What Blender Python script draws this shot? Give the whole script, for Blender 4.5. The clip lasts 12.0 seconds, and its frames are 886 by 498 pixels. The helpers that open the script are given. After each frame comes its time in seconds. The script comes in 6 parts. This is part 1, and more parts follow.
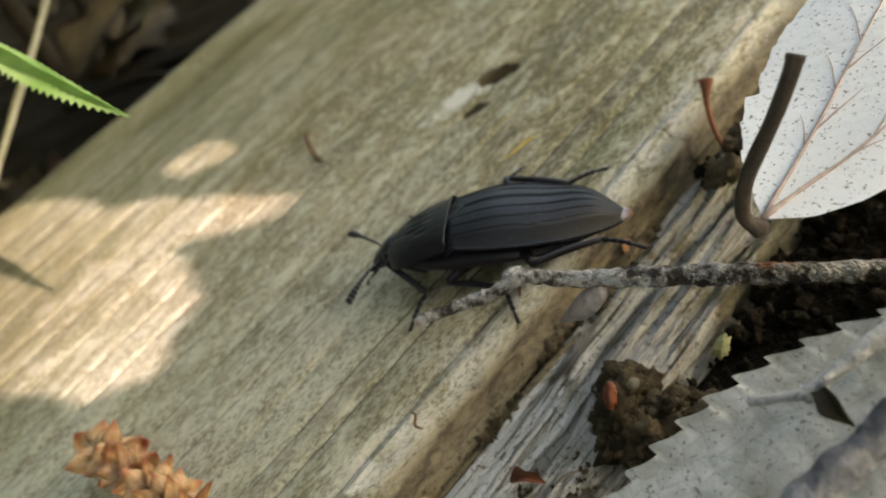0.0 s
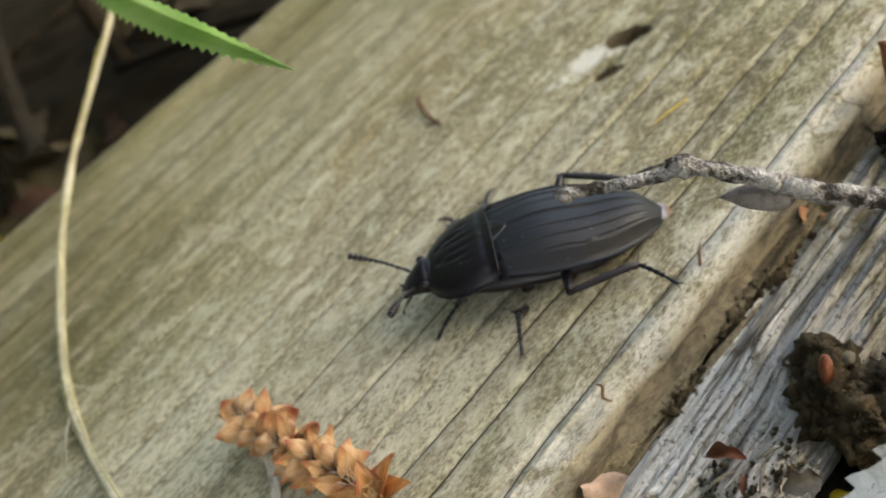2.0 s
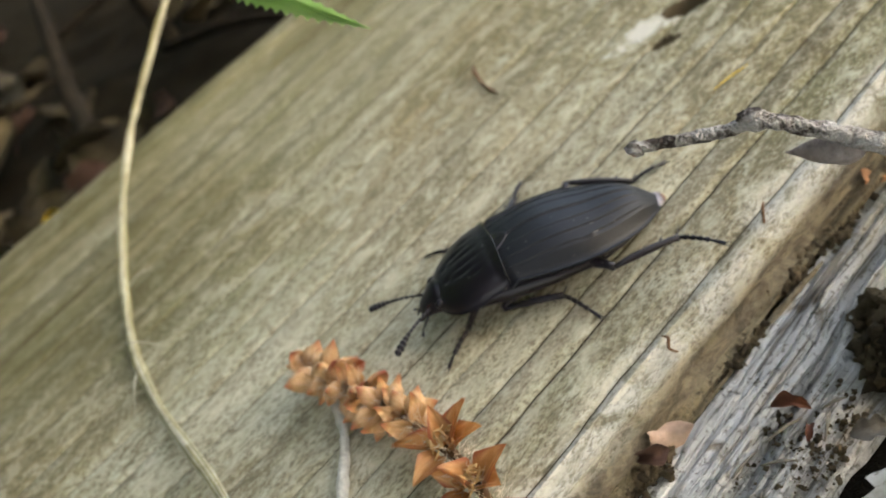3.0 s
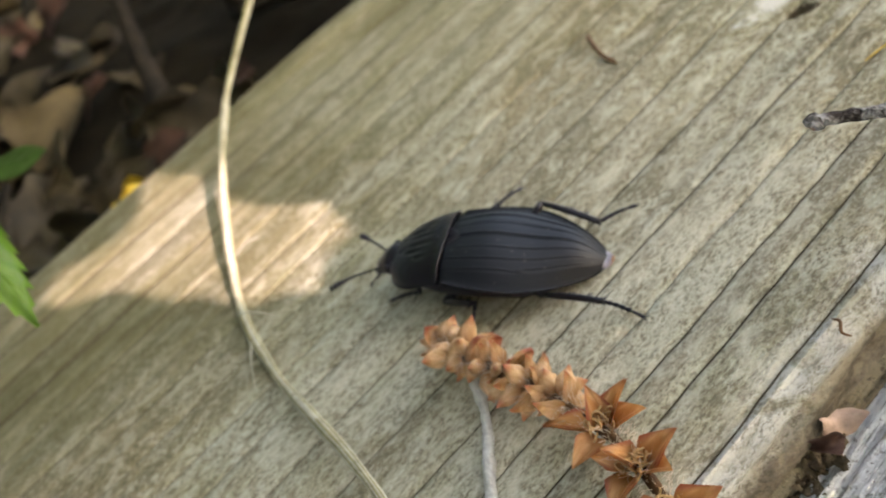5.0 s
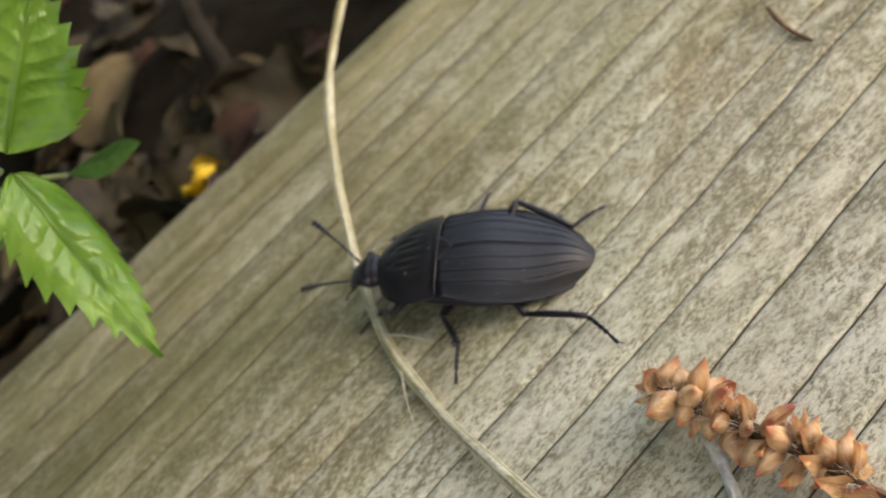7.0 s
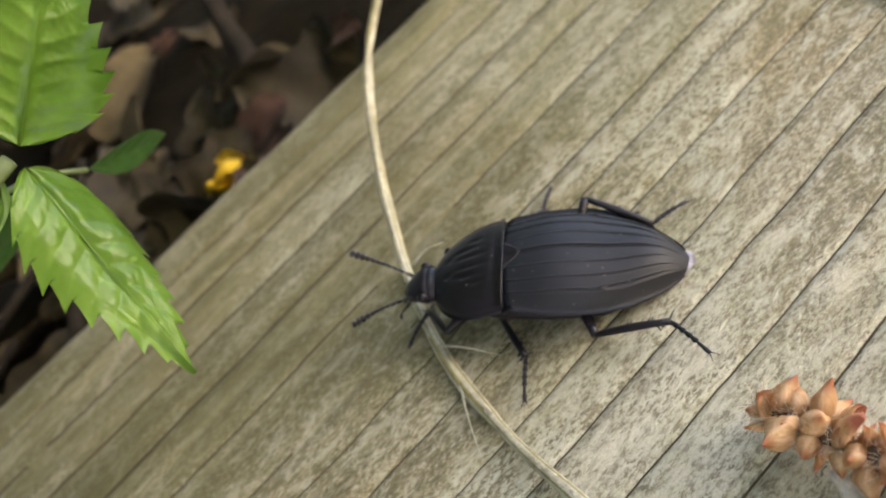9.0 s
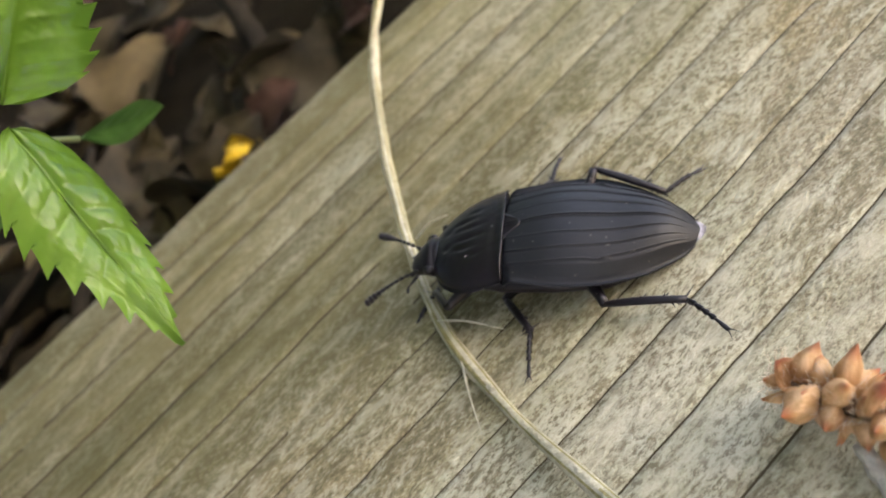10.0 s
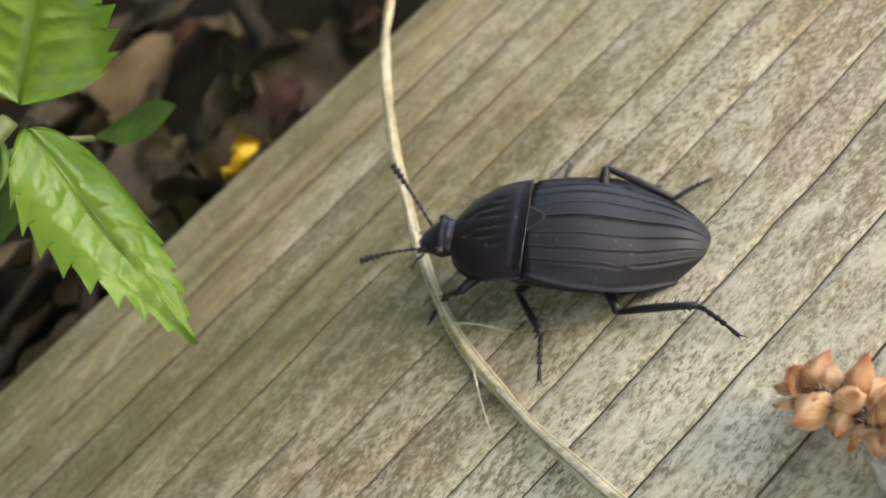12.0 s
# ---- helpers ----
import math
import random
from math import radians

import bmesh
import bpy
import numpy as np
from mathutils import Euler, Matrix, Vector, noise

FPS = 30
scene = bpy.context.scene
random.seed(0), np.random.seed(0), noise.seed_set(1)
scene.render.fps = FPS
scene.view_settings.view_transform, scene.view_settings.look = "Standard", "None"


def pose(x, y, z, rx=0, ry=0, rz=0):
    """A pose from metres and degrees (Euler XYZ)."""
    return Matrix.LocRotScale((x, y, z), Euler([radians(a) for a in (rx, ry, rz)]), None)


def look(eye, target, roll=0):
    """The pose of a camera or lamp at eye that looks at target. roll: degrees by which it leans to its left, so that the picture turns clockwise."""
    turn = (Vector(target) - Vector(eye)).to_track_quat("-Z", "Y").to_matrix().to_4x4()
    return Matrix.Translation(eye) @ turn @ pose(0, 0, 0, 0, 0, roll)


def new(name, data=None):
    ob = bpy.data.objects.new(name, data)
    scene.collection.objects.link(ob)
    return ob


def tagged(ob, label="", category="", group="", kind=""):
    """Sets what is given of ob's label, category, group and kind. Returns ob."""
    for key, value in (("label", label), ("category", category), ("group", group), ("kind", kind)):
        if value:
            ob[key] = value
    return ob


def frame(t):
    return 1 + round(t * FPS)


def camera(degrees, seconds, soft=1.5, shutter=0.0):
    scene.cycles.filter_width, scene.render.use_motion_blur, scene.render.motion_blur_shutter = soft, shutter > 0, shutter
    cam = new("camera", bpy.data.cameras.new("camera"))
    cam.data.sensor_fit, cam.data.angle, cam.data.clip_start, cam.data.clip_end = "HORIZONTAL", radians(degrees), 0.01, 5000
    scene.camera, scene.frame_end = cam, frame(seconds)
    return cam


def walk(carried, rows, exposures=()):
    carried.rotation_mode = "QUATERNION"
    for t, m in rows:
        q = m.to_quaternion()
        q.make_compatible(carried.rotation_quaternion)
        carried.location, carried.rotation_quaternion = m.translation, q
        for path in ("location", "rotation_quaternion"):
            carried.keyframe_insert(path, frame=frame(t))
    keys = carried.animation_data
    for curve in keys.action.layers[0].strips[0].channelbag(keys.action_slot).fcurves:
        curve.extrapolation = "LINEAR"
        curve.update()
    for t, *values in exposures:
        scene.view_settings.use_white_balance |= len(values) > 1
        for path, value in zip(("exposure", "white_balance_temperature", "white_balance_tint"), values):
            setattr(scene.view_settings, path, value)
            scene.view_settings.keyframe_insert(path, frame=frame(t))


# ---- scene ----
# Lengths below are in centimetres; CM turns them into metres.
# x runs across the plank, y along its grain, z up; the plank's top is z = 0.
CM = 0.01


def cm(*p):
    return Vector([c * CM for c in p])


# ---- camera ----
cam = camera(54.0, 12.0, soft=1.8, shutter=0.3)
cam.data.dof.use_dof = True
cam.data.dof.focus_distance = 3.6 * CM
cam.data.dof.aperture_fstop = 72.0
PATH = [
    (0, (5.446, -0.544, 2.916), (2.504, 0.804, 0.565), -32.26),
    (0.5, (5.298, -0.605, 3.065), (2.376, 0.688, 0.658), -32.74),
    (1, (5.103, -0.754, 3.129), (2.202, 0.547, 0.702), -32.40),
    (1.5, (4.849, -0.882, 3.246), (1.993, 0.370, 0.741), -32.34),
    (2, (4.748, -1.083, 3.153), (1.854, 0.199, 0.707), -31.85),
    (2.5, (4.720, -1.171, 3.198), (1.800, 0.012, 0.733), -32.58),
    (3, (4.744, -1.395, 3.185), (1.790, -0.205, 0.765), -32.34),
    (3.2, (4.732, -1.461, 3.216), (1.773, -0.294, 0.790), -32.39),
    (4.8, (4.375, -1.726, 3.375), (1.379, -0.706, 0.928), -33.51),
    (5, (4.281, -1.747, 3.354), (1.283, -0.734, 0.909), -33.32),
    (5.5, (3.993, -1.773, 3.400), (1.008, -0.811, 0.917), -33.80),
    (6, (3.663, -1.819, 3.473), (0.697, -0.903, 0.950), -34.40),
    (6.5, (3.316, -1.872, 3.540), (0.358, -1.026, 0.984), -35.37),
    (7, (3.043, -1.967, 3.532), (0.096, -1.130, 0.960), -35.52),
    (7.5, (2.843, -2.048, 3.530), (-0.098, -1.220, 0.948), -35.55),
    (7.7, (2.767, -2.055, 3.515), (-0.181, -1.229, 0.941), -35.91),
    (9.3, (2.459, -2.001, 3.163), (-0.539, -1.243, 0.626), -36.70),
    (9.5, (2.443, -2.010, 3.030), (-0.602, -1.256, 0.548), -36.63),
    (10, (2.456, -2.022, 3.024), (-0.589, -1.295, 0.534), -37.09),
    (10.5, (2.420, -2.040, 3.033), (-0.608, -1.316, 0.521), -37.06),
    (11, (2.447, -2.045, 3.062), (-0.589, -1.354, 0.550), -37.37),
    (11.5, (2.461, -2.047, 3.089), (-0.584, -1.354, 0.591), -37.08),
    (12, (2.445, -2.058, 3.079), (-0.601, -1.330, 0.591), -36.41),
]
EXPOSURES = [(0, 2.8, 7700, -1), (1.5, 2.98, 7500, 1), (5, 3.2, 7300, 6), (9.3, 3.4, 7200, 11), (12, 3.46, 7200, 11)]
walk(cam, [(t, look(cm(*eye), cm(*to), roll)) for t, eye, to, roll in PATH], EXPOSURES)

# ---- sky and sun ----
SUN_DIR = Vector((2.40, 0.78, 1.46)).normalized()
world = bpy.data.worlds.new("sky")
scene.world = world
world.use_nodes = True
sky = world.node_tree.nodes.new("ShaderNodeTexSky")
sky.sky_type = "NISHITA"
sky.sun_disc = False
sky.sun_elevation = math.asin(SUN_DIR.z)
sky.sun_rotation = math.atan2(SUN_DIR.x, SUN_DIR.y)
sky.air_density = 0.6
sky.dust_density = 5.0
sky.ozone_density = 0.0
background = world.node_tree.nodes["Background"]
world.node_tree.links.new(sky.outputs[0], background.inputs[0])
background.inputs[1].default_value = 0.15
sun = new("sun", bpy.data.lights.new("sun", "SUN"))
sun.data.energy = 1.8
sun.data.angle = radians(0.45)
sun.data.color = (1.0, 0.78, 0.9)
sun.matrix_world = look(SUN_DIR * 3, (0, 0, 0))


# ---- materials ----
class Nodes:
    """A short hand for one node material."""

    def __init__(self, name, rough=0.7, metal=0.0, spec=0.5):
        self.m = bpy.data.materials.new(name)
        self.m.use_nodes = True
        self.t = self.m.node_tree
        self.b = self.t.nodes["Principled BSDF"]
        self.b.inputs["Roughness"].default_value = rough
        self.b.inputs["Metallic"].default_value = metal
        self.b.inputs["Specular IOR Level"].default_value = spec
        self.co = self.t.nodes.new("ShaderNodeTexCoord").outputs["Object"]

    def put(self, value, socket):
        if isinstance(value, bpy.types.NodeSocket):
            self.t.links.new(value, socket)
        else:
            socket.default_value = value

    def scaled(self, s, turn=(0, 0, 0), co=None):
        n = self.t.nodes.new("ShaderNodeMapping")
        self.put(co or self.co, n.inputs[0])
        n.inputs["Rotation"].default_value = [radians(a) for a in turn]
        n.inputs["Scale"].default_value = s
        return n.outputs[0]

    def noise(self, scale, detail=3.0, rough=0.55, co=None, distort=0.0):
        n = self.t.nodes.new("ShaderNodeTexNoise")
        self.put(co or self.co, n.inputs["Vector"])
        n.inputs["Scale"].default_value = scale
        n.inputs["Detail"].default_value = detail
        n.inputs["Roughness"].default_value = rough
        n.inputs["Distortion"].default_value = distort
        return n.outputs[0]

    def cells(self, scale, co=None, out="Distance", feature="F1"):
        n = self.t.nodes.new("ShaderNodeTexVoronoi")
        n.feature = feature
        self.put(co or self.co, n.inputs["Vector"])
        n.inputs["Scale"].default_value = scale
        return n.outputs[out]

    def ramp(self, value, *stops):
        n = self.t.nodes.new("ShaderNodeValToRGB")
        self.put(value, n.inputs[0])
        e = n.color_ramp.elements
        while len(e) < len(stops):
            e.new(0.5)
        for s, (at, c) in zip(e, stops):
            s.position = at
            s.color = (*c, 1) if isinstance(c, tuple) else (c, c, c, 1)
        return n.outputs[0]

    def mix(self, f, a, b, kind="MIX"):
        n = self.t.nodes.new("ShaderNodeMix")
        n.data_type, n.blend_type = "RGBA", kind
        self.put(f, n.inputs[0])
        self.put(a if not isinstance(a, tuple) else (*a, 1), n.inputs[6])
        self.put(b if not isinstance(b, tuple) else (*b, 1), n.inputs[7])
        return n.outputs[2]

    def math(self, op, a, b=0.0, c=0.0):
        n = self.t.nodes.new("ShaderNodeMath")
        n.operation = op
        for v, s in zip((a, b, c), n.inputs):
            self.put(v, s)
        return n.outputs[0]

    def split(self, co=None):
        n = self.t.nodes.new("ShaderNodeSeparateXYZ")
        self.put(co or self.co, n.inputs[0])
        return n.outputs

    def random(self):
        return self.t.nodes.new("ShaderNodeObjectInfo").outputs["Random"]

    def island(self):
        return self.t.nodes.new("ShaderNodeNewGeometry").outputs["Random Per Island"]

    def bump(self, height, depth, strength=1.0, then=None):
        n = self.t.nodes.new("ShaderNodeBump")
        n.inputs["Strength"].default_value = strength
        n.inputs["Distance"].default_value = depth
        self.put(height, n.inputs["Height"])
        if then is not None:
            self.put(then, n.inputs["Normal"])
        self.t.links.new(n.outputs[0], self.b.inputs["Normal"])
        return n.outputs[0]

    def done(self, colour, rough=None):
        self.put(colour if not isinstance(colour, tuple) else (*colour, 1), self.b.inputs["Base Color"])
        if rough is not None:
            self.put(rough, self.b.inputs["Roughness"])
        return self.m


def mottled(name, a, b, scale, rough=0.75, spec=0.4, bump=0.01, vary=0.25, fine=6.0, stretch=(1, 1, 1)):
    """Two colours mixed by noise at two scales (per metre), a little different from object to object."""
    n = Nodes(name, rough, 0, spec)
    co = n.scaled(stretch)
    big, small = n.noise(scale, 3, 0.6, co), n.noise(scale * fine, 4, 0.65, co)
    c = n.mix(n.ramp(big, (0.32, 0.0), (0.68, 1.0)), a, b)
    c = n.mix(0.55, c, n.ramp(small, (0.3, 0.25), (0.7, 0.95)), "MULTIPLY")
    c = n.mix(vary, c, n.ramp(n.random(), (0, 0.35), (1, 1.0)), "MULTIPLY")
    n.bump(small, bump * CM)
    return n.done(c)


def wood_top():
    """Weathered softwood: grey-olive, blotched pale and brown along the grain, finely grained, green in places."""
    n = Nodes("weathered_wood", 0.85, 0, 0.2)
    fibre = n.noise(1500, 4, 0.6, n.scaled((1, 0.025, 1)))
    thin = n.noise(520, 2, 0.5, n.scaled((1, 0.012, 1)), 0.15)
    streak = n.noise(230, 4, 0.65, n.scaled((1, 0.05, 1)), 0.3)
    blot = n.noise(460, 5, 0.72, n.scaled((1, 0.6, 1)), 0.8)
    stain = n.noise(95, 4, 0.62, n.scaled((1, 0.45, 1)), 0.6)
    broad = n.noise(38, 3, 0.55)
    speck = n.noise(5200, 3, 0.75, n.scaled((1, 0.45, 1)))
    patchy = n.noise(900, 4, 0.7, n.scaled((1, 0.5, 1)), 0.5)
    c = n.mix(n.ramp(broad, (0.4, 0.0), (0.6, 1.0)), (0.335, 0.27, 0.15), (0.245, 0.245, 0.118))
    c = n.mix(n.ramp(stain, (0.49, 0.0), (0.61, 0.85)), c, (0.46, 0.445, 0.33))
    c = n.mix(n.ramp(stain, (0.38, 0.9), (0.5, 0.0)), c, (0.15, 0.13, 0.06))
    c = n.mix(n.ramp(blot, (0.51, 0.0), (0.64, 0.75)), c, (0.47, 0.46, 0.355))
    c = n.mix(n.ramp(blot, (0.34, 0.85), (0.47, 0.0)), c, (0.17, 0.142, 0.075))
    c = n.mix(n.ramp(streak, (0.37, 0.6), (0.48, 0.0)), c, (0.15, 0.128, 0.068))
    c = n.mix(n.ramp(thin, (0.34, 0.75), (0.41, 0.0)), c, (0.12, 0.1, 0.056))
    c = n.mix(n.math("MULTIPLY", n.ramp(speck, (0.41, 0.85), (0.5, 0.0)), n.ramp(patchy, (0.4, 1.0), (0.62, 0.45))), c, (0.105, 0.09, 0.05))
    c = n.mix(n.ramp(speck, (0.53, 0.0), (0.66, 0.6)), c, (0.58, 0.56, 0.44))
    fleck = n.noise(1900, 4, 0.75, n.scaled((1, 0.4, 1)), 0.4)
    c = n.mix(n.ramp(fleck, (0.36, 0.55), (0.45, 0.0)), c, (0.14, 0.118, 0.064))
    c = n.mix(0.3, c, n.ramp(fibre, (0.34, 0.45), (0.62, 1.0)), "MULTIPLY")
    crackle = n.cells(900, n.scaled((1, 0.3, 1)), "Distance", "DISTANCE_TO_EDGE")
    c = n.mix(n.ramp(crackle, (0.0, 0.3), (0.05, 0.0)), c, (0.1, 0.085, 0.05))
    # a broad bleached stretch; the brighter light on the right is painted in too
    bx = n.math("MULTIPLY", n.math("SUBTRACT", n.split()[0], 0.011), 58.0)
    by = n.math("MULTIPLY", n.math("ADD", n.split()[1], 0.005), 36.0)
    worn_bright = n.math("ADD", n.math("MULTIPLY", bx, bx), n.math("MULTIPLY", by, by))
    worn_bright = n.math("ADD", worn_bright, n.math("MULTIPLY", n.math("SUBTRACT", stain, 0.5), 3.0))
    edge = n.math("MULTIPLY", n.ramp(worn_bright, (0.1, 0.8), (1.0, 0.06)), n.ramp(stain, (0.4, 0.25), (0.58, 0.9)))
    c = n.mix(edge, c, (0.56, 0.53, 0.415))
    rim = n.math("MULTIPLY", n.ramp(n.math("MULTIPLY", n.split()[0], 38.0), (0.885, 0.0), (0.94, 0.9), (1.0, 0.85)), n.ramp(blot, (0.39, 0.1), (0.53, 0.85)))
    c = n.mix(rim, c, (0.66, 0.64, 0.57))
    dash = n.noise(2300, 3, 0.7, n.scaled((1, 0.16, 1)), 0.3)
    c = n.mix(n.math("MULTIPLY", n.ramp(speck, (0.41, 0.65), (0.49, 0.0)), n.ramp(patchy, (0.4, 1.0), (0.6, 0.35))), c, (0.125, 0.105, 0.06))
    c = n.mix(n.ramp(fleck, (0.36, 0.45), (0.45, 0.0)), c, (0.16, 0.135, 0.075))
    c = n.mix(n.math("MULTIPLY", n.ramp(dash, (0.35, 0.6), (0.43, 0.0)), n.ramp(blot, (0.4, 1.0), (0.58, 0.2))), c, (0.1, 0.083, 0.048))
    c = n.mix(n.ramp(patchy, (0.51, 0.0), (0.62, 0.45)), c, (0.58, 0.555, 0.43))
    # browner and darker down the rounded side
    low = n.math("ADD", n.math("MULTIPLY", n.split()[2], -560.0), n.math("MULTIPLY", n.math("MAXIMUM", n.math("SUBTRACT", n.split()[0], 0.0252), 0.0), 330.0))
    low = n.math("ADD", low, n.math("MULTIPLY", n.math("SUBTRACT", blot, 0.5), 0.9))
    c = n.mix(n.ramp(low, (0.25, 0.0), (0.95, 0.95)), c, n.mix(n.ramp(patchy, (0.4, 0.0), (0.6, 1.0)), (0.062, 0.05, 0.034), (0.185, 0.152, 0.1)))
    # damp and algae towards the left, with that side's shade painted in
    olive_shade = n.math("MULTIPLY", n.ramp(n.math("ADD", n.math("MULTIPLY", n.split()[0], -32.0), n.math("MULTIPLY", broad, 0.6)), (0.25, 0.0), (0.95, 0.85)), n.ramp(stain, (0.38, 1.0), (0.64, 0.5)))
    c = n.mix(olive_shade, c, n.mix(n.ramp(streak, (0.4, 0.0), (0.58, 1.0)), (0.1, 0.094, 0.04), (0.19, 0.17, 0.085)))
    # pale scar round the worm holes
    x, y, _ = n.split()
    dx = n.math("MULTIPLY", n.math("SUBTRACT", n.math("SUBTRACT", x, 0.0078), n.math("MULTIPLY", n.math("SUBTRACT", y, 0.0232), 0.25)), 700.0)
    dy = n.math("MULTIPLY", n.math("SUBTRACT", y, 0.0233), 300.0)
    d = n.math("ADD", n.math("MULTIPLY", dx, dx), n.math("MULTIPLY", dy, dy))
    d = n.math("ADD", d, n.math("MULTIPLY", n.math("SUBTRACT", blot, 0.5), 5.0))
    c = n.mix(n.ramp(d, (0.1, 0.75), (0.8, 0.0)), c, (0.68, 0.68, 0.63))
    first = n.bump(blot, 0.02 * CM, 0.7)
    n.bump(thin, 0.02 * CM, 0.8, n.bump(speck, 0.016 * CM, 0.9, first))
    return n.done(c)


def white_wood():
    """Split, sun-bleached wood with whitish patches, brown between the fibres, green in places."""
    n = Nodes("bleached_wood", 0.88, 0, 0.2)
    streak = n.noise(1100, 5, 0.7, n.scaled((1, 0.07, 1)), 0.9)
    patch = n.noise(260, 5, 0.7, n.scaled((1, 0.3, 1)), 1.0)
    speck = n.noise(2600, 3, 0.7)
    fibre = n.noise(4200, 4, 0.7, n.scaled((1, 0.045, 1)), 0.5)
    green = n.noise(90, 3)
    c = n.mix(n.ramp(streak, (0.4, 0.0), (0.58, 1.0)), (0.13, 0.105, 0.07), (0.4, 0.355, 0.28))
    c = n.mix(n.ramp(patch, (0.41, 0.0), (0.48, 0.95)), c, (0.7, 0.7, 0.68))
    c = n.mix(n.ramp(streak, (0.34, 0.7), (0.41, 0.0)), c, (0.08, 0.062, 0.04))
    old = n.ramp(n.math("ADD", n.math("MULTIPLY", n.math("SUBTRACT", n.split()[0], 0.0298), 500.0), n.math("MULTIPLY", n.math("SUBTRACT", patch, 0.5), 3.0)), (0.0, 0.0), (0.6, 0.25))
    c = n.mix(old, c, (0.2, 0.175, 0.145))
    c = n.mix(n.ramp(fibre, (0.36, 0.7), (0.46, 0.0)), c, (0.11, 0.09, 0.065))
    c = n.mix(n.ramp(green, (0.54, 0.0), (0.66, 0.7)), c, (0.17, 0.165, 0.055))
    # darker olive patches towards the far end
    far_olive = n.math("MULTIPLY", n.ramp(n.math("MULTIPLY", n.split()[1], 50.0), (0.5, 0.0), (0.75, 0.75)), n.ramp(patch, (0.4, 1.0), (0.58, 0.35)))
    c = n.mix(far_olive, c, (0.12, 0.108, 0.062))
    c = n.mix(n.ramp(speck, (0.32, 0.8), (0.44, 0.0)), c, (0.1, 0.08, 0.055))
    n.bump(speck, 0.03 * CM, 0.8, n.bump(fibre, 0.04 * CM, 0.8, n.bump(streak, 0.06 * CM)))
    return n.done(c)


def side_wood():
    """The plank's side: brown fibres with grey and dark streaks along the grain."""
    n = Nodes("brown_wood_side", 0.9, 0, 0.2)
    streak = n.noise(900, 5, 0.7, n.scaled((1, 0.05, 1)), 0.6)
    patch = n.noise(200, 4, 0.65, n.scaled((1, 0.3, 1)), 0.8)
    grit = n.noise(2600, 3, 0.7)
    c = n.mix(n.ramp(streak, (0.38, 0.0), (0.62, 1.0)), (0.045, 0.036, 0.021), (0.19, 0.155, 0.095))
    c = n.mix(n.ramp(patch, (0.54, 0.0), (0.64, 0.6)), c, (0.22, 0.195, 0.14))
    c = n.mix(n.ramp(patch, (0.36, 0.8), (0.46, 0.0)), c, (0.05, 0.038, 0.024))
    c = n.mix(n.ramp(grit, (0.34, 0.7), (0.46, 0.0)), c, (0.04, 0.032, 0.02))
    n.bump(grit, 0.04 * CM, 0.8, n.bump(streak, 0.07 * CM))
    return n.done(c)


def beetle_shell(name, colour, rough, spec):
    """Black horn: finely shagreened, dusted with pale specks, a little uneven in its gloss."""
    n = Nodes(name, rough, 0, spec)
    fine = n.noise(16000, 2, 0.6)
    cloud = n.noise(420, 4, 0.6)
    c = n.mix(n.ramp(cloud, (0.35, 0.0), (0.65, 1.0)), colour, tuple(v * 1.6 for v in colour))
    dust = n.noise(3400, 2, 0.5)
    c = n.mix(n.ramp(dust, (0.71, 0.0), (0.77, 0.4)), c, (0.22, 0.21, 0.2))
    n.bump(fine, 0.0012 * CM, 0.5)
    return n.done(c, n.ramp(cloud, (0.3, rough - 0.07), (0.7, rough + 0.07)))


def leaf_green(name, a, b, rough=0.45, through_light=0.35):
    """A living leaf: lets some light through."""
    n = Nodes(name, rough, 0, 0.35)
    vein = n.noise(500, 3, 0.6)
    c = n.mix(n.ramp(n.noise(160, 2), (0.35, 0.0), (0.65, 1.0)), a, b)
    c = n.mix(0.35, c, n.ramp(vein, (0.3, 0.5), (0.7, 1.0)), "MULTIPLY")
    n.bump(vein, 0.01 * CM, 0.6)
    m = n.done(c)
    glow = n.t.nodes.new("ShaderNodeBsdfTranslucent")
    n.put(c, glow.inputs[0])
    both = n.t.nodes.new("ShaderNodeMixShader")
    both.inputs[0].default_value = through_light
    n.t.links.new(n.b.outputs[0], both.inputs[1])
    n.t.links.new(glow.outputs[0], both.inputs[2])
    n.t.links.new(both.outputs[0], n.t.nodes["Material Output"].inputs[0])
    return m


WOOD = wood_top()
# crack bottoms and hole floors: dark grain, with the recess shade painted in
CRACK = mottled("dark_grain_crack_shade", (0.06, 0.046, 0.027), (0.12, 0.096, 0.058), 300, 0.95, 0.1, stretch=(1, 0.1, 1))
WOOD_SIDE = side_wood()
WHITE_WOOD = white_wood()
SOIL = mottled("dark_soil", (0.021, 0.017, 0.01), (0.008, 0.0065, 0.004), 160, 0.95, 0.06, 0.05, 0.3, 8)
LITTER = mottled("dead_leaf_brown", (0.1, 0.078, 0.034), (0.012, 0.008, 0.004), 90, 0.75, 0.3, 0.02, 0.75, 6)
LITTER_RED = mottled("dead_leaf_russet", (0.12, 0.058, 0.04), (0.03, 0.017, 0.011), 120, 0.75, 0.3, 0.02, 0.4, 6)
BARK = mottled("dark_twig_bark", (0.014, 0.011, 0.008), (0.03, 0.024, 0.016), 300, 0.9, 0.1, 0.03, 0.3, 5)
SHELL = beetle_shell("matt_black_shell", (0.0056, 0.0066, 0.0095), 0.5, 0.32)
SHELL_GLOSS = beetle_shell("glossy_black_shell", (0.006, 0.0046, 0.0075), 0.36, 0.36)


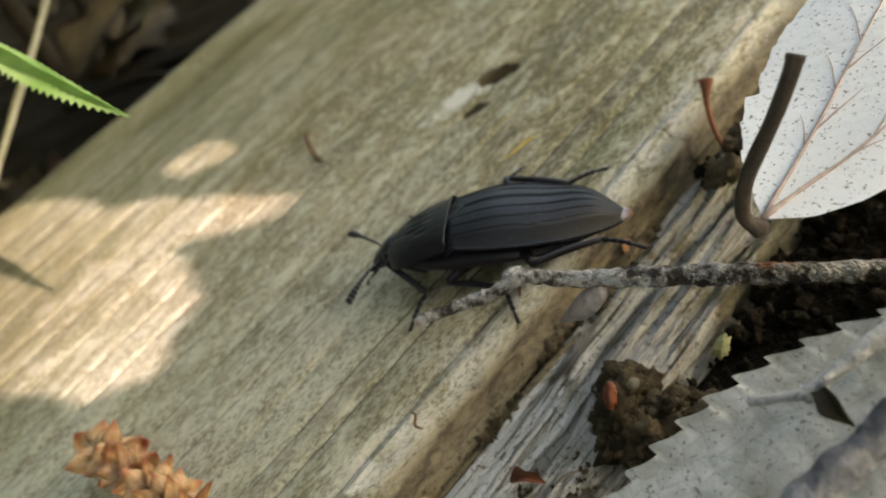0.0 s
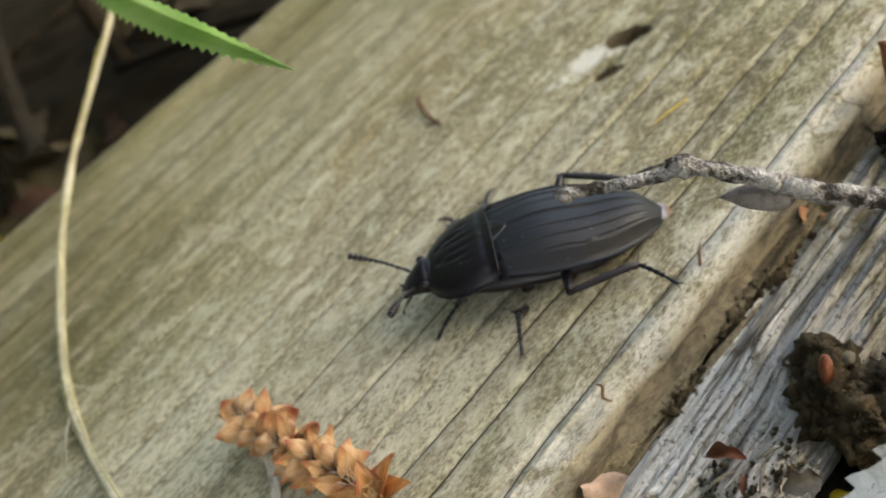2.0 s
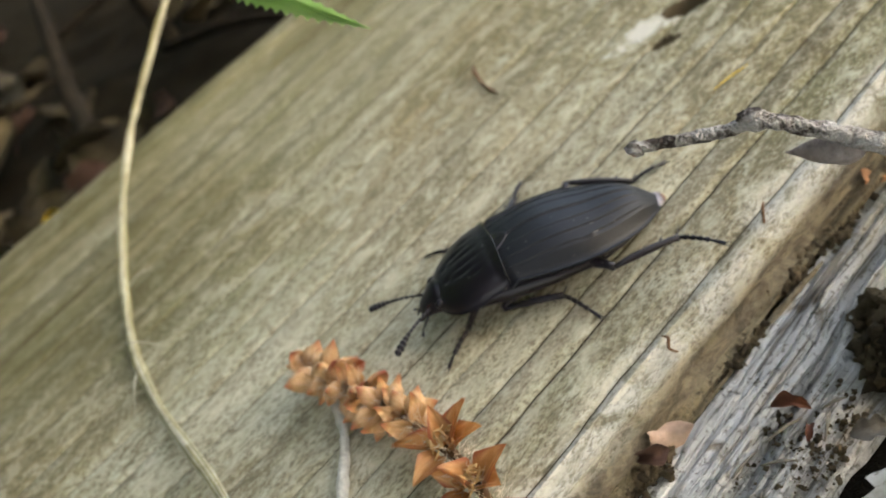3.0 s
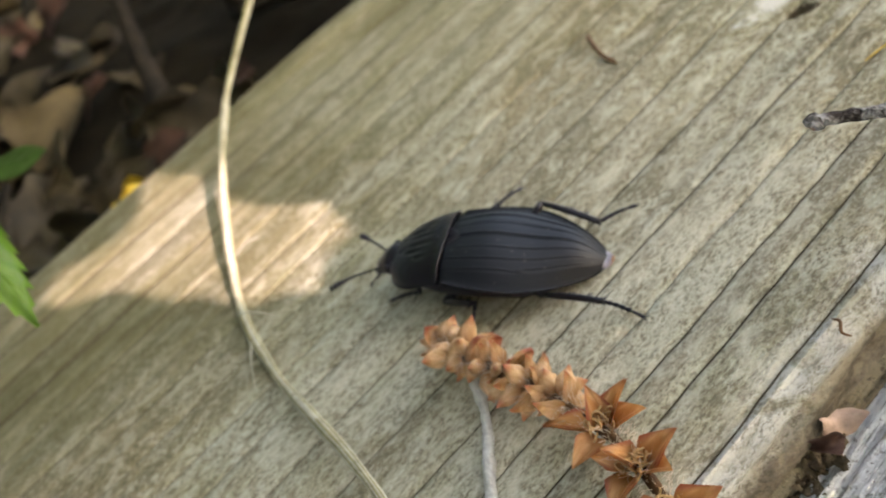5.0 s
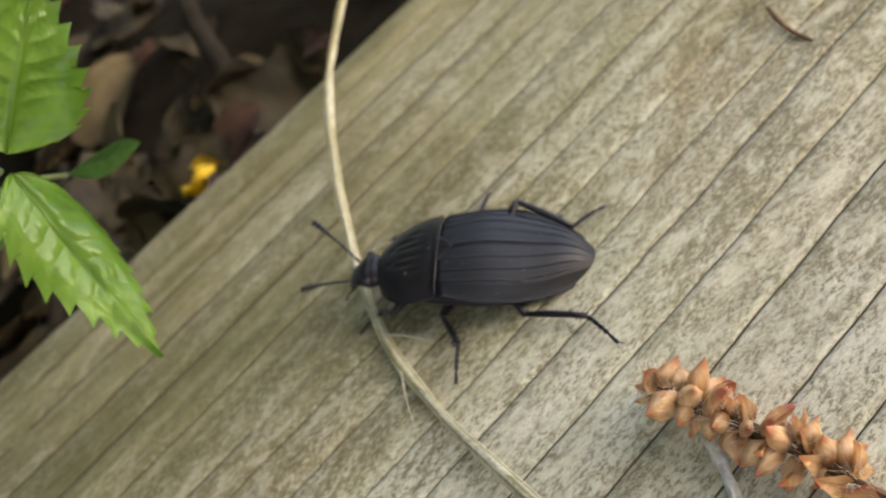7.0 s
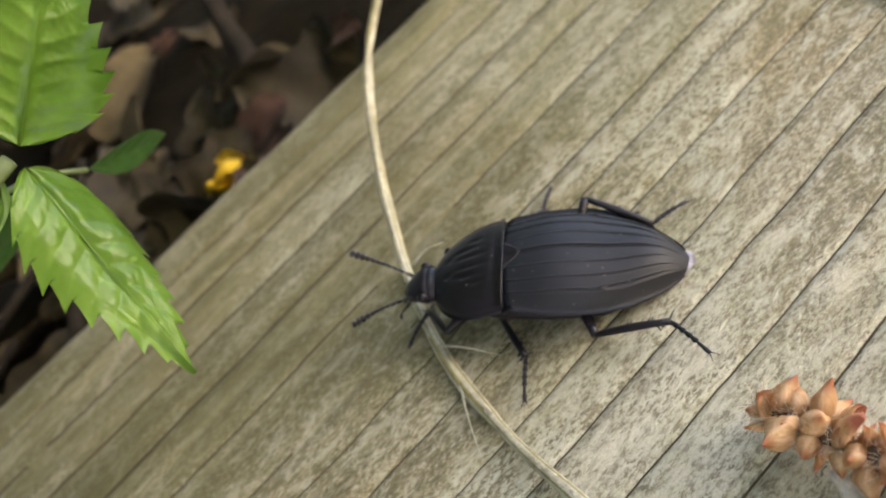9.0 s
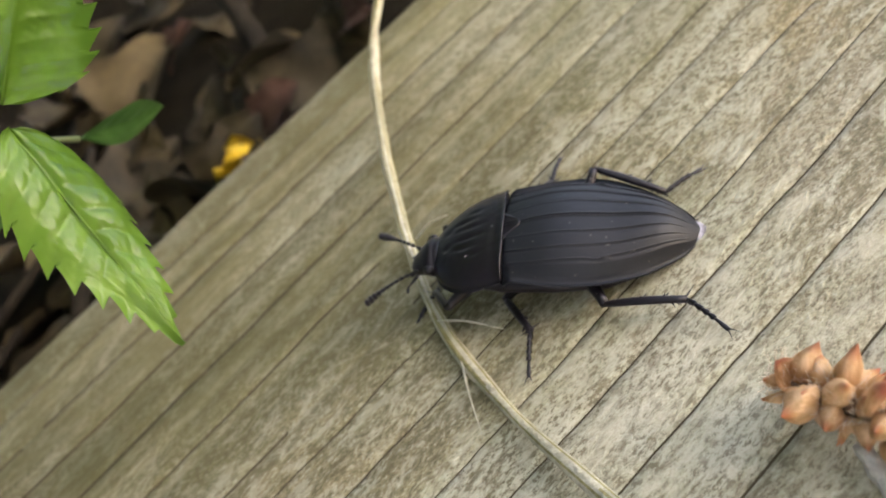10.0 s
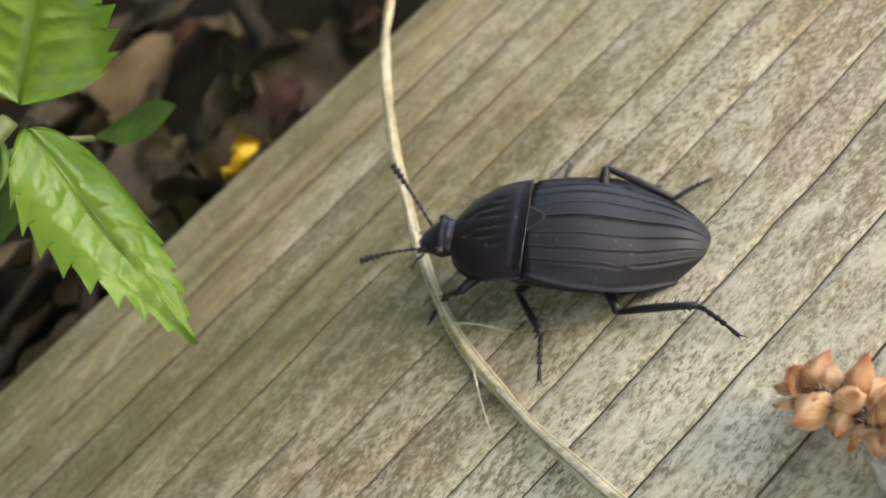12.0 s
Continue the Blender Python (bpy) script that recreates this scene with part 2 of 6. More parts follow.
# ---- mesh tools ----
def mesh_of(name, verts, faces, mats, index=None, smooth=True):
    """A mesh in centimetres from vertices, faces, materials and each face's material."""
    me = bpy.data.meshes.new(name)
    me.from_pydata([(x * CM, y * CM, z * CM) for x, y, z in verts], [], faces)
    for m in mats if isinstance(mats, (list, tuple)) else [mats]:
        me.materials.append(m)
    if index is not None:
        me.polygons.foreach_set("material_index", index)
    me.polygons.foreach_set("use_smooth", [smooth] * len(me.polygons))
    me.update()
    return me


def part(name, me, parent=None, label="", m=None):
    """One mesh object, under a thing or a part where parent is given."""
    ob = new(name, me)
    ob.parent = parent
    if m is not None:
        ob.matrix_basis = m
    return tagged(ob, label)


def at(x, y, z, rx=0, ry=0, rz=0):
    return pose(x * CM, y * CM, z * CM, rx, ry, rz)


def grid_faces(rows, cols, closed=False):
    faces = []
    for i in range(rows - 1):
        for j in range(cols if closed else cols - 1):
            k = (j + 1) % cols
            faces.append((i * cols + j, i * cols + k, (i + 1) * cols + k, (i + 1) * cols + j))
    return faces


def spline(points, steps):
    """A smooth line through points."""
    pts = [Vector(p) for p in points]
    pts = [2 * pts[0] - pts[1], *pts, 2 * pts[-1] - pts[-2]]
    out, n = [], len(pts) - 3
    for k in range(steps):
        u = n * k / (steps - 1)
        i = min(int(u), n - 1)
        s = u - i
        a, b, c, d = pts[i : i + 4]
        out.append(0.5 * (2 * b + (c - a) * s + (2 * a - 5 * b + 4 * c - d) * s * s + (3 * b - a - 3 * c + d) * s**3))
    return out


def tube(name, line, radius, mat, sides=8, rough=0.0, scale=3.0, caps=True):
    """A tube along a line of points; radius(u) from 0 to 1; rough: bumps as a share of the radius."""
    verts, n = [], len(line)
    side = None
    for i, p in enumerate(line):
        d = (line[min(i + 1, n - 1)] - line[max(i - 1, 0)]).normalized()
        side = (d.orthogonal() if side is None else side - side.dot(d) * d).normalized()
        up = d.cross(side)
        r = radius(i / (n - 1))
        for j in range(sides):
            a = 2 * math.pi * j / sides
            w = side * math.cos(a) + up * math.sin(a)
            k = 1 + rough * noise.noise((p + w * r) * scale) if rough else 1
            verts.append(p + w * r * k)
    faces = grid_faces(n, sides, True)
    if caps:
        faces += [tuple(reversed(range(sides))), tuple(range((n - 1) * sides, n * sides))]
    return mesh_of(name, verts, faces, mat)


def ball(name, size, mat, detail=2, rough=0.0, scale=3.0, seed=0.0):
    """A ball or lump with three half-widths."""
    bm = bmesh.new()
    bmesh.ops.create_icosphere(bm, subdivisions=detail, radius=1)
    verts = []
    for v in bm.verts:
        k = 1 + rough * noise.noise(v.co * scale + Vector((seed, seed * 1.7, -seed)))
        verts.append([c * s * k for c, s in zip(v.co, size)])
    faces = [[v.index for v in f.verts] for f in bm.faces]
    bm.free()
    return mesh_of(name, verts, faces, mat)


def merged(chunks):
    """Joins lists of (verts, faces) into one."""
    verts, faces = [], []
    for v, f in chunks:
        o = len(verts)
        verts += v
        faces += [[k + o for k in q] for q in f]
    return verts, faces


def thing(name, label, category, group="", kind="", m=None):
    ob = tagged(new(name), label, category, group, kind)
    ob.empty_display_size = 0.002
    if m is not None:
        ob.matrix_basis = m
    return ob


# ---- the plank ----
EDGE_L, EDGE_R = -3.9, 2.5
GROOVES = [2.45, 2.14, 1.94, 1.67, 1.35, 0.95, 0.57, 0.22, -0.08, -0.48, -0.82, -1.1, -1.6, -2.05, -2.45, -2.9, -3.33]
# how deep each grain crack is
DEEP = dict(zip(GROOVES, [1.5, 1.4, 1.3, 1.4, 1.4, 1.4, 1.2, 1.1, 0.9, 0.8, 0.7, 1.2, 1.2, 0.7, 0.7, 1.1, 1.4]))
HOLES = [((0.905, 2.62), 0.092, 0.145, 0.13), ((1.0, 2.23), 0.05, 0.1, 0.07)]


def wander(x, y):
    """How far the grain at x strays sideways at y."""
    bend = 0.025 * noise.noise(Vector((x * 0.6, y * 0.16, 3.1))) + 0.02 * noise.noise(Vector((x * 2.0, y * 0.5, 7.7))) + 0.014 * noise.noise(Vector((x * 6.0, y * 2.2, 1.7))) + 0.007 * noise.noise(Vector((x * 9.0, y * 8.0, 2.7)))
    knot = 0.0
    for (hx, hy), *_ in HOLES:
        knot += 0.05 * math.tanh((x - hx) * 6) * math.exp(-((y - hy) / 0.35) ** 2 - ((x - hx) / 0.3) ** 2)
    return bend + knot


def top_height(x, y):
    """The worn top of the plank: a slight crown, ripples and the rounded edges."""
    z = 0.015 * noise.noise(Vector((x * 1.4, y * 0.25, 0.3))) + 0.006 * noise.noise(Vector((x * 7, y * 0.8, 5.0)))
    left = EDGE_L + 0.06 * noise.noise(Vector((0.0, y * 0.9, 9.0)))
    z -= 0.10 * max(0.0, 1 - (x - left) / 0.3) ** 2
    for (hx, hy), rx, ry, deep in HOLES:
        tilt = hx + 0.35 * (y - hy)
        d = ((x - tilt) / rx) ** 2 + ((y - hy) / ry) ** 2
        z -= deep * max(0.0, 1 - d) ** 0.7 if d < 1 else 0
    return z


def plank():
    xs = []
    depth, clear = {}, {}
    rng = random.Random(5)
    for g in GROOVES:
        w = rng.uniform(0.012, 0.017) * (1.0 if g > -0.9 else 1.5 if g > -2 else 2.4)
        d = rng.uniform(0.014, 0.02) * DEEP[g]
        clear[g] = 2.4 * w + 0.018
        for o, k in ((-2.4 * w, 0.0), (-w, 0.35), (-0.35 * w, 1.0), (0.35 * w, 1.0), (w, 0.3), (2.4 * w, 0.0)):
            xs.append(g + o)
            depth[g + o] = (d * k, g)
    step = [EDGE_L + i * 0.075 for i in range(int((EDGE_R - EDGE_L) / 0.075) + 1)] + [EDGE_R]
    fine = [0.8 + i * 0.012 for i in range(26)]
    xs += [x for x in step + fine if all(abs(x - g) > clear[g] for g in GROOVES)]
    xs = sorted(set(xs))
    ys = [-14, -11, -8, -6.5] + [-5.4 + 0.085 * i for i in range(150)] + [7.5 + 0.35 * i for i in range(30)] + [19, 21, 24]
    ys = sorted(ys + [2.1 + 0.018 * i + 0.001 for i in range(39)])
    verts, index = [], []
    for y in ys:
        for x in xs:
            d, g = depth.get(x, (0.0, x))
            fade = 0.55 + 0.45 * max(0.0, min(1.0, 0.6 + 1.5 * noise.noise(Vector((g * 5, y * 0.45, 1.0)))))
            if g == 2.45:
                fade = 1.0
            wx = 0.0 if x in (xs[0], xs[-1]) else wander(g, y)
            px = x + wx
            if x == xs[0]:
                px += 0.06 * noise.noise(Vector((0.0, y * 0.9, 9.0)))
            verts.append((px, y, top_height(px, y) - d * fade))
    faces = grid_faces(len(ys), len(xs))
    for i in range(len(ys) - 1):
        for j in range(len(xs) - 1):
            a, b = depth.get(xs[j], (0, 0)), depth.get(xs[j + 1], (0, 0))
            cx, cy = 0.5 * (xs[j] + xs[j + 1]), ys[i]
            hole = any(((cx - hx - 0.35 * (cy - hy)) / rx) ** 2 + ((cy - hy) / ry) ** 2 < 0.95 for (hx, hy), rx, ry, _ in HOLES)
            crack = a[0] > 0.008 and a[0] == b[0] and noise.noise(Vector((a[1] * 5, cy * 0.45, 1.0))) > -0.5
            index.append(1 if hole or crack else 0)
    # the worn side that the light meets, as steps of a rounded profile
    n = len(ys)
    profile = [(0.0, 0.0), (0.04, -0.008), (0.075, -0.025), (0.105, -0.055), (0.125, -0.09), (0.14, -0.13), (0.15, -0.17), (0.15, -0.21), (0.17, -0.235), (0.175, -0.28), (0.155, -0.32), (0.185, -0.37), (0.19, -0.5), (0.165, -1.2)]
    start, m = len(verts), len(profile)
    for i, y in enumerate(ys):
        for k, (ox, oz) in enumerate(profile):
            j = noise.noise(Vector((y * 1.6, k * 0.7, 2.0))) * 0.09 + noise.noise(Vector((y * 6, k * 1.9, 4.0))) * 0.05
            if k == 0:
                verts.append(tuple(verts[i * len(xs) + len(xs) - 1]))
            else:
                f = noise.noise(Vector((k * 3.3, y * 0.5, 6.0))) * 0.05 * min(1.0, k / 3)
                verts.append((EDGE_R + ox + j * (0.3 + k * 0.05) + f, y, oz + (j * 0.4 + f * 0.4 if k < m - 1 else 0)))
    for i in range(n - 1):
        for k in range(m - 1):
            a = start + i * m + k
            faces.append((a, a + m, a + m + 1, a + 1))
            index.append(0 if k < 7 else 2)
    # far side, ends and underside
    start = len(verts)
    for i, y in enumerate(ys):
        x, _, z = verts[i * len(xs)]
        verts += [(x, y, z), (x - 0.03, y, -0.3), (x, y, -1.2)]
    for i in range(n - 1):
        for k in range(2):
            a = start + i * 3 + k
            faces.append((a, a + 1, a + 4, a + 3))
            index.append(2)
    lo = [(EDGE_L, ys[0], -1.2), (EDGE_R + 0.165, ys[0], -1.2), (EDGE_R + 0.165, ys[-1], -1.2), (EDGE_L, ys[-1], -1.2)]
    s = len(verts)
    verts += lo
    faces.append((s, s + 3, s + 2, s + 1))
    index.append(2)
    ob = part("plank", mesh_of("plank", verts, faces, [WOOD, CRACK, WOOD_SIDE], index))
    return tagged(ob, "weathered grey-olive wooden plank with dark grain cracks and two worm holes", "plank", kind="structure")


plank()


# ---- ground ----
def ground_height(x, y):
    r = math.hypot(x, y)
    z = -1.2 + 0.25 * noise.noise(Vector((x * 0.35, y * 0.35, 0))) + 0.12 * noise.noise(Vector((x * 1.3, y * 1.3, 4)))
    if abs(y) > 27:
        return z if r < 60 else z - 0.2
    if x > 2.6:
        k = min(1.0, (x - 2.6) / 0.7) * max(0.0, min(1.0, (40 - x) / 10))
        z += k * (0.78 + 0.05 * noise.noise(Vector((x * 3, y * 3, 8))))
    elif x > -4.2:
        z = -1.35
    return z if r < 60 else z - 0.2


def ground():
    def axis(lo, hi, step):
        out = [lo + step * i for i in range(int((hi - lo) / step) + 1)]
        grow, far = step, []
        while (far[-1] if far else hi) < 60000:
            grow *= 1.35
            far.append((far[-1] if far else hi) + grow)
        grow, near = step, []
        while (near[-1] if near else lo) > -60000:
            grow *= 1.35
            near.append((near[-1] if near else lo) - grow)
        return near[::-1] + out + far

    xs, ys = axis(-14, 8, 0.2), axis(-8, 10, 0.2)
    verts = [(x, y, ground_height(x, y)) for y in ys for x in xs]
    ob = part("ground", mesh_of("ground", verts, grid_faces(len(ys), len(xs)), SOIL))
    return tagged(ob, "dark forest soil under dead leaves", "ground", kind="structure")


ground()


# ---- the bleached timber beside the plank ----
def timber():
    xs = [2.64 + 0.0064 * i for i in range(103)]
    ys = [-9, -7] + [-4 + 0.07 * i for i in range(150)] + [7, 8, 10, 13, 17]
    verts, index = [], []
    for y in ys:
        spread = max(0.0, min(1.0, (0.95 - y) / 0.3))
        for i, x in enumerate(xs):
            ridge = noise.noise(Vector((x * 9, y * 0.22, 1.0))) * 0.045 + noise.noise(Vector((x * 26, y * 0.7, 3.0))) * 0.03 + noise.noise(Vector((x * 60, y * 2.2, 3.0))) * 0.02 + noise.noise(Vector((x * 120, y * 4.5, 8.0))) * 0.01
            u = i / (len(xs) - 1)
            cleft = math.exp(-(((u - 0.5 - 0.12 * noise.noise(Vector((0, y * 0.35, 6)))) / 0.045) ** 2))
            z = -0.27 - 0.11 * u + ridge - 0.09 * cleft - 0.25 * max(0, 0.1 - u) * 6 - 0.5 * max(0, u - 0.86) * 5
            verts.append((x + 0.13 * u * spread + 0.03 * noise.noise(Vector((i * 0.7, y * 0.5, 0))), y, z))
    faces = grid_faces(len(ys), len(xs))
    n, m = len(ys), len(xs)
    s = len(verts)
    for i, y in enumerate(ys):
        verts += [(xs[0], y, -1.3), (xs[-1], y, -1.3)]
    for i in range(n - 1):
        faces.append((i * m, (i + 1) * m, s + 2 * i + 2, s + 2 * i))
        faces.append((i * m + m - 1, s + 2 * i + 1, s + 2 * i + 3, (i + 1) * m + m - 1))
    ob = part("timber", mesh_of("timber", verts, faces, WHITE_WOOD))
    return tagged(ob, "split sun-bleached timber with whitish patches lying along the plank", "timber", kind="structure")


timber()


# ---- the beetle ----
# In its own space x points ahead, y to its left, z up; the origin lies under the joint of pronotum and wing cases.
def half_width(x):
    """Half the width of the wing cases at x, from 0 back to -0.885."""
    u = min(1.0, max(0.0, -x / 0.885))
    return through_knots(u, ((0, 0.294), (0.1, 0.311), (0.25, 0.333), (0.45, 0.338), (0.6, 0.309), (0.72, 0.264), (0.82, 0.208), (0.9, 0.15), (0.96, 0.095), (1.0, 0.038)))


def through_knots(u, knots):
    """A smooth curve through knots (at, value)."""
    n = len(knots)
    i = max(0, min(n - 2, sum(1 for a, _ in knots if a <= u) - 1))

    def slope(k):
        lo, hi = max(0, k - 1), min(n - 1, k + 1)
        return (knots[hi][1] - knots[lo][1]) / (knots[hi][0] - knots[lo][0])

    (a, p), (b, q) = knots[i], knots[i + 1]
    h = b - a
    s = (u - a) / h
    return (2 * s**3 - 3 * s * s + 1) * p + (s**3 - 2 * s * s + s) * h * slope(i) + (3 * s * s - 2 * s**3) * q + (s**3 - s * s) * h * slope(i + 1)


def crest(x):
    return through_knots(-x / 0.885, ((0, 0.358), (0.3, 0.362), (0.6, 0.292), (0.85, 0.225), (1, 0.09)))


def margin(x):
    return through_knots(-x / 0.885, ((0, 0.275), (0.5, 0.187), (0.85, 0.093), (1, 0.052)))


def dome(s):
    """Share of the height over the rim at s, from the seam (0) to the rim (1)."""
    if s < 0.75:
        return 1 - 0.43 * (s / 0.75) ** 2.3
    return 0.57 * (1 - (s - 0.75) / 0.25) ** 1.6


def wing_case(side):
    rows, cols = 60, 180
    verts = []
    for i in range(rows):
        u = i / (rows - 1)
        x = -0.885 * u
        w, top, low = half_width(x), crest(x), margin(x)
        fade = max(0.0, min(1.0, (0.97 - u) * 5))
        for j in range(cols):
            s = (j / (cols - 1)) ** 0.92
            z = low + (top - low) * dome(s)
            # three keels run back and draw together; the outer one breaks at a bump
            for k, (r, early) in enumerate(((0.27, 0.25), (0.5, 0.7), (0.71, 0.9))):
                at_s = r + 0.012 * math.sin(u * 5 + k) - (0.05 * u if k == 2 else 0.0)
                at_s += 0.035 * math.exp(-(((u - 0.5) / 0.045) ** 2)) * (k == 2)
                high = 0.0085 * fade * min(1.0, early + 1.1 * u)
                z += high * math.exp(-abs((s - at_s) / 0.0085) ** 1.2)
                z -= 0.3 * high * math.exp(-(((s - at_s - 0.027) / 0.017) ** 2))
            z += 0.012 * math.exp(-(((u - 0.535) / 0.022) ** 2) - ((s - 0.71) / 0.028) ** 2)
            z += 0.007 * fade * math.exp(-(((s - 0.022) / 0.014) ** 2)) - 0.008 * math.exp(-((s / 0.007) ** 2))
            # the gutter and the upturned thin rim
            if s > 0.88:
                k = (s - 0.88) / 0.12
                z += 0.02 * k * k
            # a fine row of pits beside the rim
            z -= 0.003 * math.exp(-(((s - 0.86) / 0.02) ** 2)) * (math.sin(x * 240) > 0.3) * (-0.6 < x < -0.15)
            y = w * s
            tuck = 0.03 if i == 0 else 0.0
            verts.append((x + tuck - 0.018 * s * (1 - u), side * y, z - tuck + 0.0008 * noise.noise(Vector((x * 40, y * 40, side)))))
    n = len(verts)
    for i in range(rows):
        x, y, z = verts[i * cols + cols - 1]
        verts.append((x, y * 0.975, z - 0.016))
        verts.append((x, y * 0.9, z - 0.03))
        verts.append((x, 0.0, z - 0.05))
    faces = grid_faces(rows, cols)
    for i in range(rows - 1):
        a, b = i * cols + cols - 1, (i + 1) * cols + cols - 1
        o, q = n + 3 * i, n + 3 * i + 3
        faces += [(a, o, q, b), (o, o + 1, q + 1, q), (o + 1, o + 2, q + 2, q + 1)]
    if side > 0:
        faces = [tuple(reversed(f)) for f in faces]
    return mesh_of("wing_case", verts, faces, SHELL)


def shield_line(u):
    """Half-width, top and rim height of the neck shield at u, from its hind edge (0) to its front (1)."""
    w = 0.302 * max(0.0, 1 - (u * 0.955) ** 2.7) ** 0.5 * (1 + 0.02 * math.sin(math.pi * u))
    return w, 0.376 - 0.015 * u - 0.085 * u**2.2, 0.282 - 0.085 * u


def shield():
    """The pronotum: a broad flat half-disc with a bent-down rim and shallow grooves on its disc."""
    rows, cols = 46, 91
    marks = ((0.42, 0.11, 0.17, 0.045, 0.009), (0.48, 0.29, 0.15, 0.055, 0.011), (0.34, 0.45, 0.1, 0.05, 0.007), (0.72, 0.2, 0.07, 0.07, 0.006))
    verts = []
    for i in range(rows):
        u = i / (rows - 1)
        x = 0.008 + 0.395 * u**0.92
        w, top, low = shield_line(u)
        for j in range(cols):
            v = -1 + 2 * j / (cols - 1)
            s = abs(v)
            z = low + (top - low) * max(0.0, 1 - (min(s, 0.93) / 0.93) ** 2.2) ** 0.5
            for cu, cv, su, sv, d in marks:
                z -= d * math.exp(-(((u - cu) / su) ** 2) - ((s - cv) / sv) ** 2)
            z += 0.01 * max(0.0, (s - 0.9) / 0.1) ** 2
            z += 0.004 * math.exp(-((u / 0.03) ** 2)) - 0.003 * math.exp(-(((u - 0.09) / 0.045) ** 2))
            z += 0.0012 * noise.noise(Vector((x * 30, v * 9, 3.0)))
            verts.append((x - 0.022 * (1 - v * v) * (1 - u), w * v, z))
    n = len(verts)
    faces = grid_faces(rows, cols)
    for i in range(rows):
        verts.append((verts[i * cols][0], 0, 0.15))
    for i in range(rows - 1):
        faces += [(i * cols, (i + 1) * cols, n + i + 1, n + i), (i * cols + cols - 1, n + i, n + i + 1, (i + 1) * cols + cols - 1)]
    faces.append(tuple(list(range(cols)) + [n]))
    faces.append(tuple([n + rows - 1] + [(rows - 1) * cols + j for j in reversed(range(cols))]))
    faces = [tuple(reversed(f)) for f in faces]
    return mesh_of("pronotum", verts, faces, SHELL_GLOSS)


def scutellum_mesh():
    """A small raised triangle between the bases of the wing cases, its edges lifted."""
    rows, cols = 9, 13
    verts = []
    for i in range(rows):
        u = i / (rows - 1)
        for j in range(cols):
            v = -1 + 2 * j / (cols - 1)
            x = 0.0 - 0.105 * u
            edge = max(abs(v), u)
            y = 0.095 * v * (1 - u) ** 0.8
            z = crest(min(0.0, x)) + 0.004 - 0.5 * y * y + 0.007 * edge**5 - 0.014 * (edge > 0.99)
            verts.append((x, y, z))
    return mesh_of("scutellum", verts, [tuple(reversed(f)) for f in grid_faces(rows, cols)], SHELL_GLOSS)


def lathe_x(name, rings, mat, sides=18):
    """Rings (x, half-width, half-height, z) joined along x."""
    verts = []
    for x, w, h, z in rings:
        for j in range(sides):
            a = 2 * math.pi * j / sides
            verts.append((x, w * math.cos(a), z + h * math.sin(a)))
    faces = grid_faces(len(rings), sides, True)
    faces += [tuple(range(sides)), tuple(reversed(range((len(rings) - 1) * sides, len(rings) * sides)))]
    return mesh_of(name, verts, [tuple(reversed(f)) for f in faces], mat)


def limb(name, length, r0, r1, mat, spines=0, bow=0.0, seed=0):
    """A leg piece along +x from the origin, with short spines."""
    line = [Vector((length * i / 8, 0, bow * math.sin(math.pi * i / 8))) for i in range(9)]
    me = tube(name, line, lambda u: (r0 + (r1 - r0) * u) * (0.75 + 0.25 * math.sin(math.pi * min(1, 0.15 + u))), mat, 8)
    if not spines:
        return me
    rng, verts, faces = random.Random(seed), [], []
    for k in range(spines):
        x, a = length * rng.uniform(0.25, 1.0), rng.uniform(0, 6.28)
        if k < 2:
            x, a = length, 0.6 + 2.0 * k
        long = 0.035 if k >= 2 else 0.07
        d = Vector((0.75, math.cos(a), math.sin(a))).normalized()
        o = len(verts)
        p = Vector((x, 0, bow * math.sin(math.pi * x / length))) + Vector((0, d.y, d.z)) * r1 * 0.7
        s = d.orthogonal().normalized() * 0.005
        t = d.cross(s).normalized() * 0.005
        verts += [tuple(p + s), tuple(p - s * 0.5 + t), tuple(p - s * 0.5 - t), tuple(p + d * long)]
        faces += [(o, o + 1, o + 3), (o + 1, o + 2, o + 3), (o + 2, o, o + 3)]
    return me, mesh_of("spines", verts, faces, mat)


def tarsus_mesh(length):
    """Five bead-like joints and two claws."""
    chunks = []
    rings = 4
    x = 0.0
    lens = [0.19, 0.17, 0.16, 0.15, 0.33]
    for k, share in enumerate(lens):
        l = length * share
        v = []
        for i in range(rings + 1):
            u = i / rings
            r = 0.0145 * (0.55 + 0.6 * u - 0.25 * (u > 0.9)) * (0.8 if k == 4 else 1)
            v += [(x + l * u, r * math.cos(a * math.pi / 3), r * math.sin(a * math.pi / 3) + 0.012 * math.sin(math.pi * (x + l * u) / length)) for a in range(6)]
        chunks.append((v, [tuple(reversed(f)) for f in grid_faces(rings + 1, 6, True)] + [tuple(range(6))]))
        x += l
    for s in (-1, 1):
        line = [(x, 0.004 * s, 0), (x + 0.02, 0.014 * s, 0.004), (x + 0.038, 0.022 * s, -0.008)]
        v = []
        for i, p in enumerate(line):
            r = 0.0045 * (1 - i / 2.2)
            v += [(p[0], p[1] + r * math.cos(a * 2.09), p[2] + r * math.sin(a * 2.09)) for a in range(3)]
        chunks.append((v, [tuple(reversed(f)) for f in grid_faces(3, 3, True)]))
    v, f = merged(chunks)
    return mesh_of("tarsus", v, f, SHELL_GLOSS)


